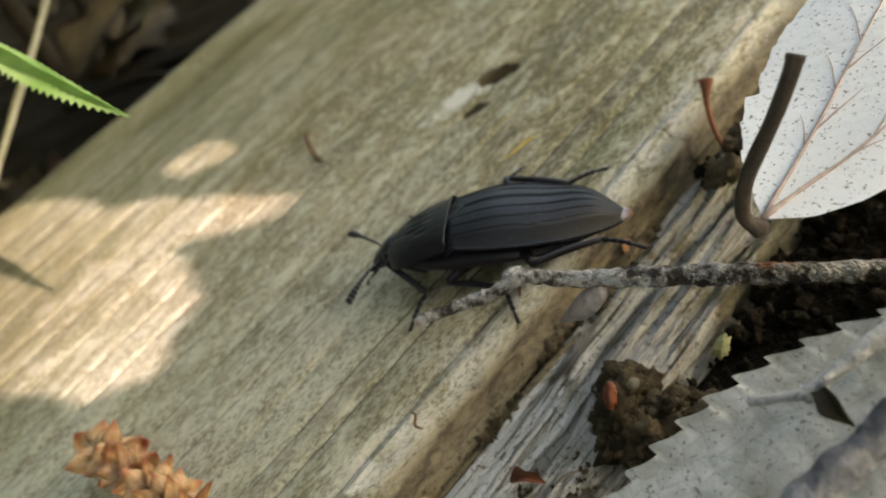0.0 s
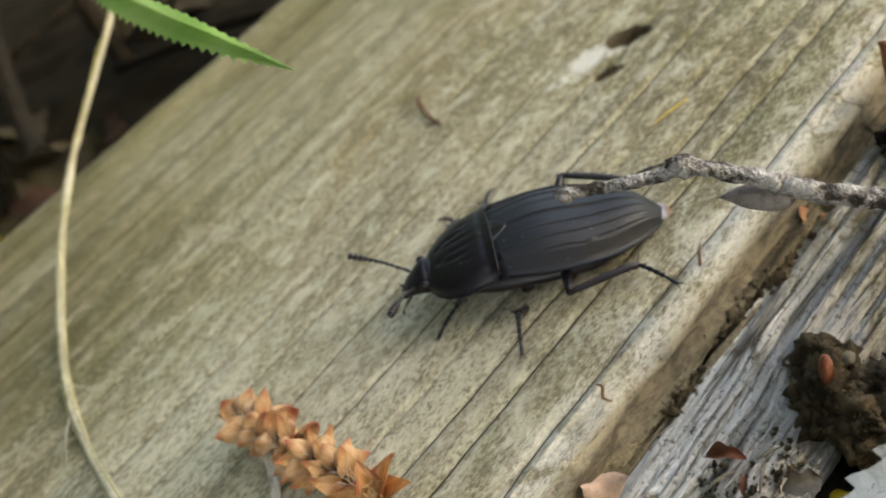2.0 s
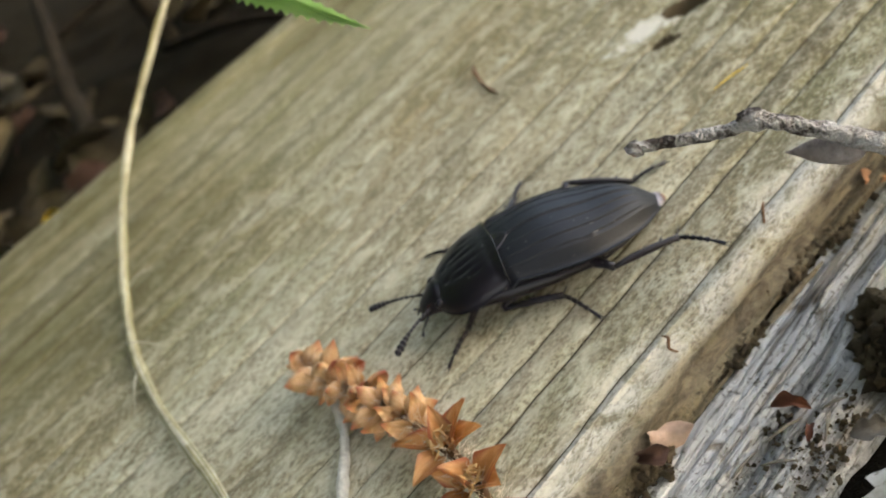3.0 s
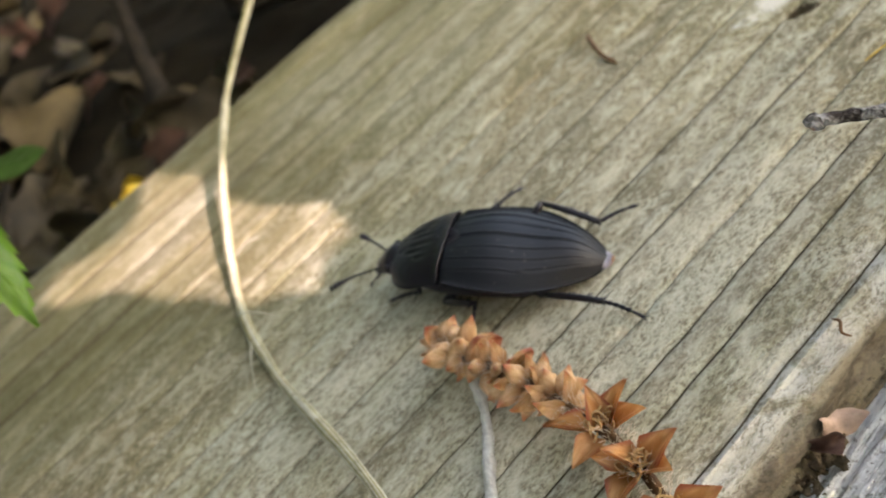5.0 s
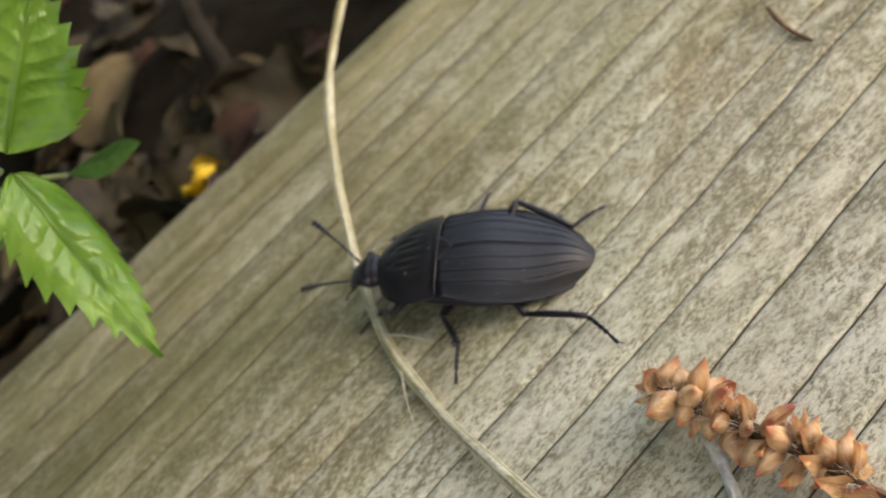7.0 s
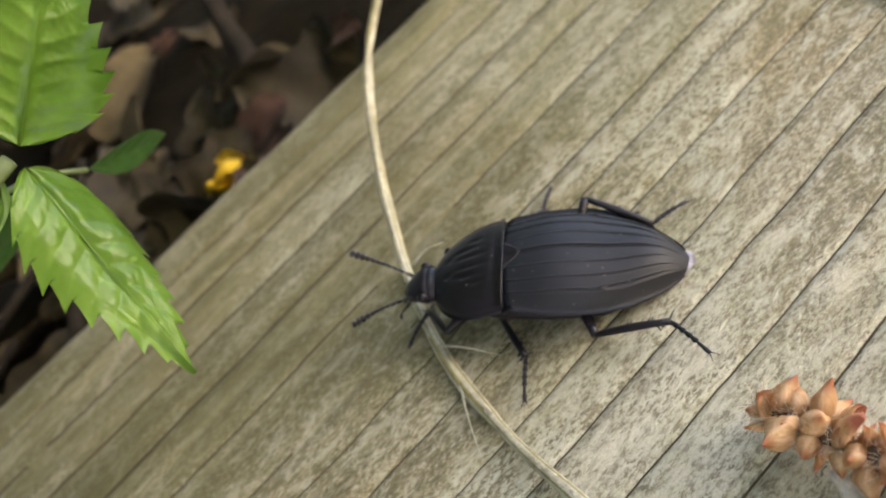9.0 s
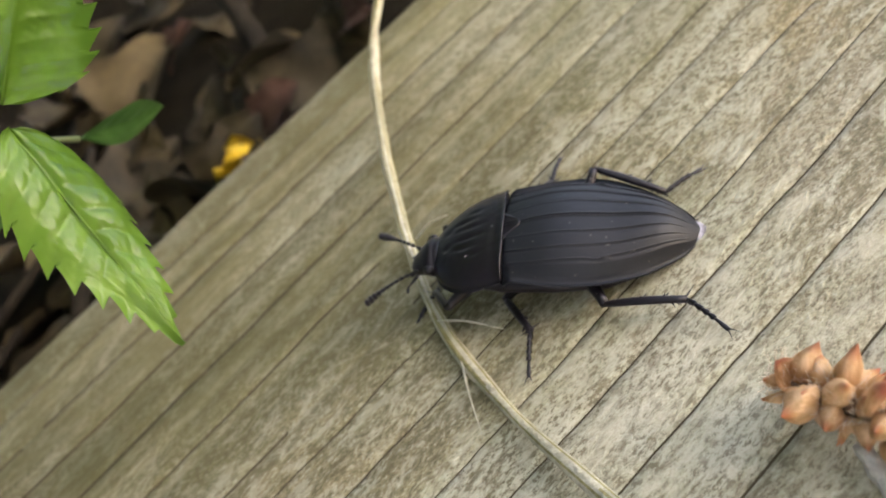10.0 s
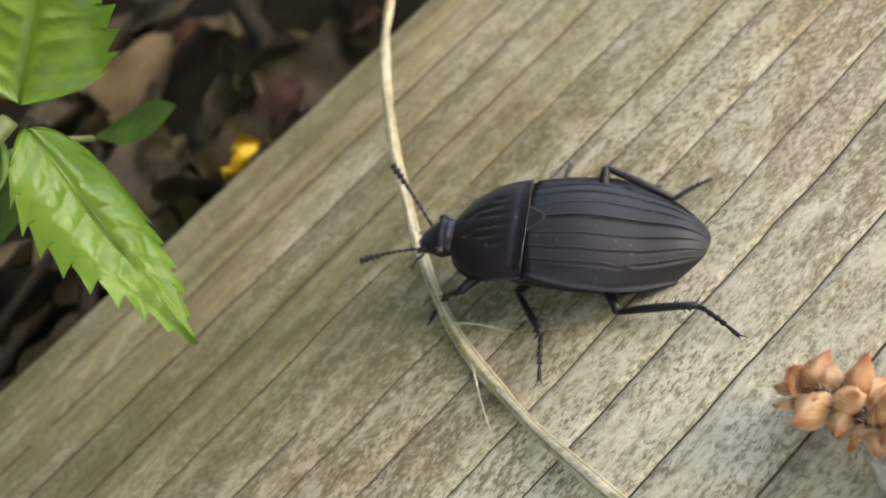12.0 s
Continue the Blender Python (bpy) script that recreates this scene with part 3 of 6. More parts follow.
def antenna_mesh(length=0.4):
    """Eleven beads in a row along +x, the last four wider."""
    rings, x = [], 0.0
    shares = [0.18, 0.09, 0.09, 0.08, 0.08, 0.08, 0.08, 0.08, 0.08, 0.08, 0.08]
    for k, share in enumerate(shares):
        l, wide = length * share, (0.0088, 0.0088, 0.0088, 0.0088, 0.0088, 0.0095, 0.0115, 0.015, 0.0185, 0.02, 0.0185)[k]
        for i in range(6):
            u = i / 6
            r = wide * (0.34 + 0.8 * math.sin(math.pi * min(1.0, 0.04 + 0.95 * u**1.2)))
            rings.append((x + l * u, r, r, 0.02 * math.sin(math.pi * (x + l * u) / length)))
        x += l
    rings.append((x, 0.004, 0.004, 0.0))
    return lathe_x("antenna", rings, SHELL_GLOSS, 9)


FOOT = 0.23
BONES = {"F": (0.22, 0.27), "M": (0.23, 0.33), "H": (0.3, 0.365)}
KNEES = {"LF": (0.32, 0.24, 0.13), "LM": (0.0, 0.42, 0.04), "LH": (-0.46, 0.5, 0.15), "RF": (0.32, -0.24, 0.12), "RM": (0.02, -0.34, 0.14), "RH": (-0.4, -0.56, 0.44)}
HIPS = {"LF": (0.2, 0.1, 0.12), "LM": (-0.1, 0.11, 0.11), "LH": (-0.32, 0.12, 0.11)}
HIPS |= {"R" + k[1]: (x, -y, z) for k, (x, y, z) in HIPS.items()}


def beetle():
    b = thing("beetle", "matt black carrion beetle with ridged wing cases walking on the plank", "beetle")
    part("wing_case", wing_case(1), b, "matt black ridged left wing case")
    part("wing_case", wing_case(-1), b, "matt black ridged right wing case")
    part("pronotum", shield(), b, "shinier black rounded neck shield")
    edge = []
    for j in range(41):
        v = -0.9 + 1.8 * j / 40
        w, top, low = shield_line(0.0)
        edge.append(Vector((0.006 - 0.022 * (1 - v * v), w * v, low + (top - low) * max(0.0, 1 - (min(abs(v), 0.93) / 0.93) ** 2.2) ** 0.5 + 0.004)))
    part("shield_rim", tube("shield_rim", edge, lambda u: 0.0025, RIM_GLINT, 6), b, "thin shiny hind rim of the neck shield, its glint in the colour")
    part("scutellum", scutellum_mesh(), b, "small shiny triangle between the wing cases")
    rings = [(0.34, 0.09, 0.05, 0.19), (0.2, 0.2, 0.085, 0.19), (0.05, 0.25, 0.1, 0.18), (-0.2, 0.285, 0.095, 0.155), (-0.45, 0.285, 0.075, 0.12), (-0.62, 0.225, 0.06, 0.1), (-0.76, 0.14, 0.045, 0.085), (-0.83, 0.09, 0.035, 0.078)]
    part("belly", lathe_x("belly", rings, SHELL_GLOSS, 28), b)
    part("abdomen_tip", lathe_x("abdomen_tip", [(-0.78, 0.1, 0.04, 0.075), (-0.845, 0.078, 0.034, 0.068), (-0.885, 0.058, 0.029, 0.062), (-0.909, 0.04, 0.021, 0.059)], PALE_TIP, 24), b, "pale violet-grey abdomen tip")
    part("abdomen_end", lathe_x("abdomen_end", [(-0.901, 0.047, 0.024, 0.06), (-0.912, 0.037, 0.018, 0.058), (-0.92, 0.024, 0.011, 0.056), (-0.924, 0.01, 0.004, 0.055)], ORANGE_TIP, 24), b, "orange-brown last segment")
    rings = [(0.33, 0.085, 0.06, 0.225), (0.375, 0.098, 0.07, 0.228), (0.392, 0.108, 0.078, 0.23), (0.4, 0.1, 0.073, 0.23), (0.408, 0.108, 0.078, 0.23), (0.43, 0.112, 0.08, 0.228), (0.46, 0.098, 0.072, 0.222), (0.485, 0.083, 0.062, 0.214), (0.51, 0.074, 0.052, 0.205), (0.535, 0.066, 0.042, 0.196), (0.552, 0.054, 0.03, 0.189), (0.56, 0.035, 0.018, 0.185)]
    head = part("head", lathe_x("head", rings, SHELL_GLOSS, 28), b, "small shiny black head with a collar")
    for side in (-1, 1):
        part("eye", ball("eye", (0.03, 0.022, 0.03), SHELL_GLOSS, 2), head, "", at(0.432, 0.103 * side, 0.25))
        line = spline([(0.54, 0.03 * side, 0.18), (0.575, 0.042 * side, 0.165), (0.59, 0.018 * side, 0.155)], 6)
        part("mandible", tube("mandible", line, lambda u: 0.014 * (1 - 0.8 * u), SHELL_GLOSS, 6), head)
        line = spline([(0.53, 0.04 * side, 0.17), (0.575, 0.075 * side, 0.15), (0.6, 0.1 * side, 0.14), (0.605, 0.12 * side, 0.125)], 9)
        part("palp", tube("palp", line, lambda u: 0.0065 * (1 + 0.4 * math.sin(u * 9)), SHELL_GLOSS, 6), head)
    feelers = {}
    for k, s in (("R", -1), ("L", 1)):
        feelers[k] = part("antenna", antenna_mesh(), b, "beaded black antenna with a thicker end")
    legs = {}
    foot = tarsus_mesh(FOOT)
    bones = {k: (limb("leg", a, 0.042, 0.03, SHELL_GLOSS, 0, 0.012), limb("tibia", c, 0.017, 0.024, SHELL_GLOSS, 14, 0.008, 3)) for k, (a, c) in BONES.items()}
    for k in HIPS:
        thigh, (shin, spines) = bones[k[1]]
        leg = part("leg", thigh, b)
        bristles = tagged(part("spines", spines, leg), "short stiff spines of the shin", kind="stuff")
        legs[k] = (leg, part("tibia", shin, leg), part("tarsus", foot, leg), bristles)
    return b, head, feelers, legs


# The beetle's way: seconds, place, roll, pitch, heading.
BODY = [
    (0, 2.031, 1.110, -0.045, 12.4, -2.5, -138.1),
    (0.5, 1.803, 0.939, 0.000, 6.5, 3.4, -139.6),
    (1, 1.481, 0.855, -0.035, 3.9, -7.4, -146.1),
    (1.5, 1.535, 0.639, -0.011, 0.1, -4.0, -131.6),
    (2, 1.581, 0.570, -0.011, -0.9, -3.3, -127.3),
    (2.5, 1.582, 0.364, -0.010, -3.0, 1.0, -117.3),
    (3, 1.535, 0.151, -0.015, 1.3, 1.2, -117.7),
    (4.8, 0.603, -0.407, -0.004, 0.8, -2.2, -144.0),
    (5, 0.510, -0.444, -0.028, 2.4, -2.5, -146.8),
    (5.5, 0.290, -0.458, -0.036, 6.1, -0.5, -154.1),
    (6, -0.117, -0.612, -0.017, -0.2, -5.0, -149.2),
    (6.5, -0.532, -0.831, 0.009, -0.6, -5.8, -139.9),
    (7, -0.684, -0.971, 0.010, -3.4, -8.3, -137.6),
    (7.5, -0.645, -0.976, 0.028, -2.4, -6.0, -138.2),
    (9.5, -0.609, -1.005, 0.027, -2.6, -6.6, -135.5),
    (10, -0.638, -1.007, 0.004, -1.6, -5.2, -136.9),
    (10.5, -0.676, -0.981, 0.012, -1.9, -6.2, -140.5),
    (11, -0.687, -0.953, 0.018, -5.0, -8.1, -140.1),
    (11.5, -0.677, -0.968, 0.011, -3.2, -12.0, -139.7),
    (12, -0.641, -0.951, 0.049, -4.5, -12.8, -140.6),
]
# Where the legs stand: seconds, ankle, toe; between these they step.
STANDS = {
    "LF": [(0, 2.03, 0.8, 2.05, 0.66), (0.5, 1.6, 0.6, 1.5, 0.45), (1, 1.46, 0.47, 1.42, 0.28), (1.5, 1.46, 0.42, 1.42, 0.28), (2, 1.5, 0.28, 1.5, 0.1), (2.5, 1.65, 0.06, 1.61, -0.1), (3, 1.55, -0.23, 1.59, -0.45), (3.9, 0.95, -0.5, 0.9, -0.7), (4.8, 0.4, -0.7, 0.22, -0.83), (5, 0.38, -0.7, 0.19, -0.83), (5.5, 0.12, -0.74, 0.0, -0.9), (6, -0.3, -0.95, -0.4, -1.12), (6.5, -0.62, -1.08, -0.71, -1.24), (7, -0.92, -1.37, -0.98, -1.5), (12, -0.95, -1.38, -0.96, -1.49)],
    "LM": [(0, 2.45, 1.0, 2.6, 0.9), (0.5, 2.1, 0.72, 2.28, 0.57), (1, 2.1, 0.68, 2.28, 0.57), (1.5, 1.91, 0.34, 2.07, 0.16), (2.5, 1.91, 0.32, 2.07, 0.16), (3, 1.9, 0.18, 2.07, 0.18), (3.9, 1.45, -0.25, 1.55, -0.45), (4.8, 0.85, -0.6, 0.98, -0.78), (5.2, 0.8, -0.65, 0.95, -0.8), (5.5, 0.5, -0.75, 0.62, -0.93), (6, 0.18, -0.9, 0.29, -1.09), (6.5, -0.25, -1.23, -0.14, -1.45), (7, -0.28, -1.27, -0.13, -1.45), (12, -0.28, -1.27, -0.13, -1.45)],
    "LH": [(0, 2.75, 1.45, 2.9, 1.5), (0.5, 2.5, 1.1, 2.74, 1.09), (1, 2.27, 0.87, 2.55, 0.86), (2.5, 2.28, 0.86, 2.55, 0.86), (3, 2.22, 0.74, 2.47, 0.83), (3.9, 1.9, 0.15, 2.12, 0.2), (4.8, 1.5, -0.2, 1.76, -0.17), (5, 1.5, -0.22, 1.75, -0.18), (5.5, 0.92, -0.53, 1.14, -0.58), (6, 0.92, -0.53, 1.13, -0.57), (6.5, 0.26, -0.75, 0.5, -0.78), (12, 0.26, -0.77, 0.5, -0.79)],
    "RF": [(0, 1.55, 1.2, 1.4, 1.25), (0.5, 1.25, 1.05, 1.1, 1.12), (1, 1.05, 0.95, 0.9, 1.02), (1.5, 1.05, 0.75, 0.9, 0.78), (2.5, 1.05, 0.4, 0.9, 0.36), (3, 1.0, 0.15, 0.85, 0.1), (3.9, 0.5, -0.1, 0.35, -0.1), (4.8, 0.15, -0.3, -0.02, -0.3), (5.5, -0.15, -0.4, -0.3, -0.38), (6, -0.5, -0.5, -0.68, -0.5), (6.5, -0.95, -0.75, -1.12, -0.75), (7, -0.98, -1.0, -1.14, -1.06), (12, -0.98, -1.0, -1.14, -1.06)],
    "RM": [(0, 1.9, 1.6, 1.85, 1.8), (0.5, 1.65, 1.45, 1.6, 1.65), (1, 1.35, 1.35, 1.3, 1.55), (1.5, 1.2, 1.1, 1.1, 1.28), (2.5, 1.15, 0.85, 1.02, 1.0), (3, 1.1, 0.62, 0.98, 0.78), (3.9, 0.75, 0.25, 0.68, 0.45), (4.8, 0.45, 0.02, 0.4, 0.22), (5.5, 0.3, 0.0, 0.3, 0.2), (6, -0.15, -0.12, -0.18, 0.08), (6.5, -0.75, -0.42, -0.85, -0.22), (7, -0.9, -0.52, -1.04, -0.34), (12, -0.9, -0.52, -1.04, -0.34)],
    "RH": [(0, 2.3, 1.75, 2.4, 1.95), (0.5, 2.08, 1.5, 2.18, 1.71), (1, 2.06, 1.48, 2.18, 1.71), (1.5, 1.9, 1.35, 1.98, 1.58), (2.5, 1.75, 1.2, 1.8, 1.42), (3, 1.72, 1.0, 1.76, 1.22), (3.9, 1.4, 0.5, 1.45, 0.72), (4.8, 1.07, 0.21, 1.15, 0.44), (5.5, 1.04, 0.2, 1.15, 0.43), (6, 0.45, -0.03, 0.55, 0.2), (6.5, -0.22, -0.2, -0.23, 0.03), (7, -0.25, -0.32, -0.23, -0.12), (12, -0.26, -0.33, -0.22, -0.13)],
}
# Antennae: seconds, then yaw and pitch of the right one and of the left one.
FEELERS = [
    (0, -44, 4, 74, 0), (0.5, -43, 15, 72, 5), (1, -56, 48, -8, 10), (1.5, -14, 0, 74, 14), (2, -30, 18, 74, 28), (2.5, -22, -2, 50, 0), (3, -28, -6, 54, 14),
    (4.8, -36, -6, 14, -8), (5, -36, -6, 14, -8), (5.5, -42, -14, 10, 0), (6, -44, 12, 10, 2), (6.5, -28, -12, 3, -16), (7, -34, 42, 0, -2), (7.5, -32, 28, 0, -2),
    (9.5, -18, 20, 14, -14), (10, -34, -8, 10, -18), (10.5, -46, 34, 2, 16), (11, -40, 40, -6, -12), (11.5, -10, 30, -12, -20), (12, -50, 40, 6, -6),
]
# How far the head is pushed out of the neck shield: seconds, centimetres.
HEAD = [(0, -0.05), (0.5, -0.045), (1, -0.01), (1.5, -0.005), (2, -0.02), (2.5, -0.05), (3, -0.045), (5, -0.025), (5.5, -0.05), (6, -0.025), (6.5, -0.005), (7, 0.035), (7.5, 0.035), (9.5, 0.015), (10, -0.015), (10.5, -0.01), (11, 0.03), (11.5, 0.025), (12, 0.025)]


def between(rows, t):
    """Values of rows at t, on a smooth line through them that doesn't overshoot."""
    k = max(i for i, r in enumerate(rows) if r[0] <= t + 1e-9)
    if k == len(rows) - 1:
        return list(rows[-1][1:])
    a, b = rows[k], rows[k + 1]
    h = b[0] - a[0]
    s = (t - a[0]) / h
    out = []
    for c in range(1, len(a)):
        step = (b[c] - a[c]) / h
        slopes = []
        for i in (k, k + 1):
            if 0 < i < len(rows) - 1:
                l = (rows[i][c] - rows[i - 1][c]) / (rows[i][0] - rows[i - 1][0])
                r = (rows[i + 1][c] - rows[i][c]) / (rows[i + 1][0] - rows[i][0])
                slopes.append(0.0 if l * r <= 0 else 2 * l * r / (l + r))
            else:
                slopes.append(step)
        m0, m1 = slopes
        out.append((2 * s**3 - 3 * s * s + 1) * a[c] + (s**3 - 2 * s * s + s) * h * m0 + (3 * s * s - 2 * s**3) * b[c] + (s**3 - s * s) * h * m1)
    return out


def stand(leg, t):
    """Ankle and toe of a leg at t: planted, then a quick lifted step to the next place."""
    rows = STANDS[leg]
    k = max(i for i, r in enumerate(rows) if r[0] <= t + 1e-9)
    if k == len(rows) - 1:
        a = b = rows[-1]
        s = 0.0
    else:
        a, b = rows[k], rows[k + 1]
        early = leg in ("LF", "RM", "LH")
        h = b[0] - a[0]
        far = math.hypot(b[1] - a[1], b[2] - a[2])
        s = (t - a[0]) / h if far > 0.02 else 0.0
        s = min(1.0, max(0.0, (s - (0.1 if early else 0.4)) / 0.5))
    e = s * s * (3 - 2 * s)
    lift = 0.07 * math.sin(math.pi * s)
    ax, ay, tx, ty = (p + (q - p) * e for p, q in zip(a[1:], b[1:]))
    return Vector((ax, ay, 0.065 + lift)), Vector((tx, ty, 0.018 + lift * 0.7))


def aim(p, q, up):
    """The pose at p whose x axis points to q, with z near up."""
    x = (q - p).normalized()
    y = up.cross(x).normalized()
    z = x.cross(y)
    return Matrix.Translation(p * CM) @ Matrix((x, y, z)).transposed().to_4x4()


def body_pose(t):
    x, y, z, roll, pitch, yaw = between(BODY, t)
    return at(x, y, z, roll, pitch, yaw)


def leg_poses(leg, t):
    """Poses of thigh (in the beetle's space), shin and foot (in the thigh's) at t."""
    m = body_pose(t)
    hip = (m @ (Vector(HIPS[leg]) * CM)) / CM
    ankle, toe = stand(leg, t)
    up = (m.to_3x3() @ Vector((0, 0, 1))).normalized()
    femur, shin_long = BONES[leg[1]]
    d = ankle - hip
    reach = max(abs(femur - shin_long) + 0.01, min(d.length, (femur + shin_long) * 0.985))
    way = d.normalized()
    ankle = hip + way * reach
    a = (femur**2 - shin_long**2 + reach**2) / (2 * reach)
    out = math.sqrt(max(1e-6, femur**2 - a * a))
    # the knee bends towards its usual place beside the body
    pole = (m @ (Vector(KNEES[leg]) * CM)) / CM - hip
    pole = (pole - way * pole.dot(way)).normalized()
    knee = hip + way * a + pole * out
    toe = ankle + (toe - ankle).normalized() * FOOT
    inv = m.inverted()
    thigh = aim(hip, knee, up)
    shin = aim(knee, ankle, up)
    foot = aim(ankle, toe, up)
    return inv @ thigh, thigh.inverted() @ shin, thigh.inverted() @ foot


def beetle_walks(b, head, feelers, legs):
    ticks = [round(0.1 * i, 1) for i in range(121)]
    walk(b, [(t, body_pose(t)) for t in ticks])
    for k, (thigh, shin, foot, bristles) in legs.items():
        rows = [(t, *leg_poses(k, t)) for t in ticks]
        walk(thigh, [(r[0], r[1]) for r in rows])
        walk(shin, [(r[0], r[2]) for r in rows])
        walk(bristles, [(r[0], r[2]) for r in rows])
        walk(foot, [(r[0], r[3]) for r in rows])
    walk(head, [(t, at(push, 0, 0)) for t, push in HEAD])
    for k, s, c in (("R", -1, 0), ("L", 1, 2)):
        rows = []
        for r in FEELERS:
            yaw, pitch = r[1 + c : 3 + c]
            rows.append((r[0], at(0.49 + between(HEAD, r[0])[0], 0.06 * s, 0.225, 0, -pitch, yaw)))
        walk(feelers[k], rows)


PALE_TIP = mottled("pale_abdomen", (0.42, 0.4, 0.45), (0.3, 0.28, 0.33), 600, 0.45, 0.5, 0.004, 0)
ORANGE_TIP = mottled("orange_abdomen", (0.3, 0.13, 0.05), (0.18, 0.075, 0.035), 600, 0.5, 0.5, 0.004, 0)
# lighter than the shell: the hind edge's glint is put in this colour
RIM_GLINT = mottled("rim_glint", (0.06, 0.052, 0.055), (0.008, 0.007, 0.008), 330, 0.25, 0.5, 0.002, 0)
BEETLE, BEETLE_HEAD, BEETLE_FEELERS, BEETLE_LEGS = beetle()


# ---- leaves and plants ----
def leaf_mesh(name, length, width, teeth, mat, tooth=0.06, droop=0.0, fold=0.15, wave=0.0, vein=0.012, belly=0.42, cols=12, seed=0.0, per=6):
    """A toothed leaf from the origin along +x, its upper face to +z. belly: where along it is widest."""
    rows = teeth * per + 1
    verts = []
    power = math.log(0.5) / math.log(belly)
    for i in range(rows):
        u = i / (rows - 1)
        w = width * math.sin(math.pi * u**power) ** 0.9 * (1.18 - 0.4 * u) if 0 < u < 1 else 0.0
        phase = (i % per) / per
        saw = tooth * ((phase / 0.8) ** 2 if phase < 0.8 else (1 - phase) / 0.2) * min(1.0, w / width * 2.2)
        for j in range(2 * cols + 1):
            v = (j - cols) / cols
            e = abs(v)
            y = v * w
            x = length * u
            if e > 0.8:
                k = (e - 0.8) / 0.2
                y += math.copysign(saw * k, v)
                x += saw * 0.9 * k
            # side veins run forward from the midrib, one to a tooth
            s = (u * teeth - e * 1.25) % 1.0
            z = -vein * math.exp(-(((s - 0.5) / 0.16) ** 2)) * min(1, e * 4) * (1 - e) + vein * 0.6 * math.sin(2 * math.pi * s) * (1 - e) * min(1, w / width)
            z -= vein * 1.6 * math.exp(-((e / 0.06) ** 2))
            z += fold * abs(y) - droop * length * u * u + wave * noise.noise(Vector((u * 4 + seed, v * 2, seed)))
            verts.append((x, y, z))
    return mesh_of(name, verts, grid_faces(rows, 2 * cols + 1), mat)


def nettle_leaf_mesh(length, width, teeth, mat, droop, seed):
    """A quilted leaf along +x: sharp teeth that point forward, sunken veins that run out to them."""
    per, cols = 10, 26
    rows = teeth * per + 1
    verts = []
    for i in range(rows):
        u = i / (rows - 1)
        w = width * math.sin(math.pi * u**0.68) ** 0.85 * (1.2 - 0.42 * u) * (1 - 0.45 * u**4) if 0 < u < 1 else 0.0
        phase = (i % per) / per
        rise = (phase / 0.8) ** 1.4 if phase <= 0.8 else (1 - phase) / 0.2
        size = min(1.0, 2.4 * w / width)
        for j in range(2 * cols + 1):
            v = (j - cols) / cols
            e = abs(v)
            edge = max(0.0, (e - 0.72) / 0.28)
            y = v * w + math.copysign(0.04 * rise * edge * size, v)
            x = length * u + 0.06 * rise * edge**1.5 * size * length / 1.24
            run = u * teeth - 1.2 * e + 0.4 + 0.12 * noise.noise(Vector((u * 9, v * 3, seed)))
            hill = abs(math.sin(math.pi * run)) ** 0.7
            z = 0.015 * hill * min(1.0, e * 5) * size * (1 - 0.35 * e)
            z += 0.0045 * noise.noise(Vector((u * 40, v * 13, seed))) * size
            z -= 0.02 * math.exp(-((e / 0.05) ** 2)) * (1 - u)
            z += 0.16 * abs(y) - 0.5 * y * y / width - droop * length * u * u + 0.05 * noise.noise(Vector((u * 3 + seed, v * 1.5, seed)))
            verts.append((x, y, z))
    return mesh_of("leaf", verts, grid_faces(rows, 2 * cols + 1), mat)


def dead_leaf_mesh(name, length, width, lobes, mat, curl, seed):
    """A dry, curled leaf with a wavy edge along +x."""
    rng = random.Random(seed)
    rows, cols = 16, 10
    verts = []
    for i in range(rows):
        u = i / (rows - 1)
        w = width * math.sin(math.pi * (0.04 + 0.94 * u) ** 0.8) ** 0.8 * (1 + 0.22 * math.sin(u * lobes * 6.28 + seed))
        for j in range(cols + 1):
            v = 2 * j / cols - 1
            y = v * w
            z = curl * (v * v) * w + 0.25 * curl * length * math.sin(u * 3.0) + 0.09 * length * noise.noise(Vector((u * 3, v * 2, seed)))
            verts.append((length * (u - 0.5), y, z))
    rng.random()
    return mesh_of(name, verts, grid_faces(rows, cols + 1), mat)


def leaf_pose(base, tip, side):
    """The pose of a leaf at base that points to tip, with its +y edge towards side."""
    b, t = Vector(base), Vector(tip)
    x = (t - b).normalized()
    y = Vector(side)
    y = (y - y.dot(x) * x).normalized()
    z = x.cross(y)
    return Matrix.Translation(b * CM) @ Matrix((x, y, z)).transposed().to_4x4()


NETTLE = leaf_green("nettle_leaf", (0.08, 0.175, 0.018), (0.15, 0.275, 0.04), 0.27, 0.38)
FRESH = leaf_green("fresh_leaf_edge", (0.23, 0.42, 0.1), (0.36, 0.54, 0.2), 0.5, 0.5)
DEEP_GREEN = leaf_green("deep_green_leaf", (0.035, 0.1, 0.02), (0.055, 0.135, 0.028), 0.45)
STALK_GREEN = mottled("green_stalk", (0.1, 0.16, 0.05), (0.16, 0.2, 0.08), 200, 0.6)
STRAW = mottled("dry_straw", (0.64, 0.61, 0.48), (0.35, 0.33, 0.22), 260, 0.7, 0.3, 0.03, 0, 9, (1, 1, 1))


STRAW_OLIVE = mottled("olive_straw", (0.4, 0.36, 0.17), (0.22, 0.2, 0.08), 260, 0.75, 0.3, 0.03, 0, 9)


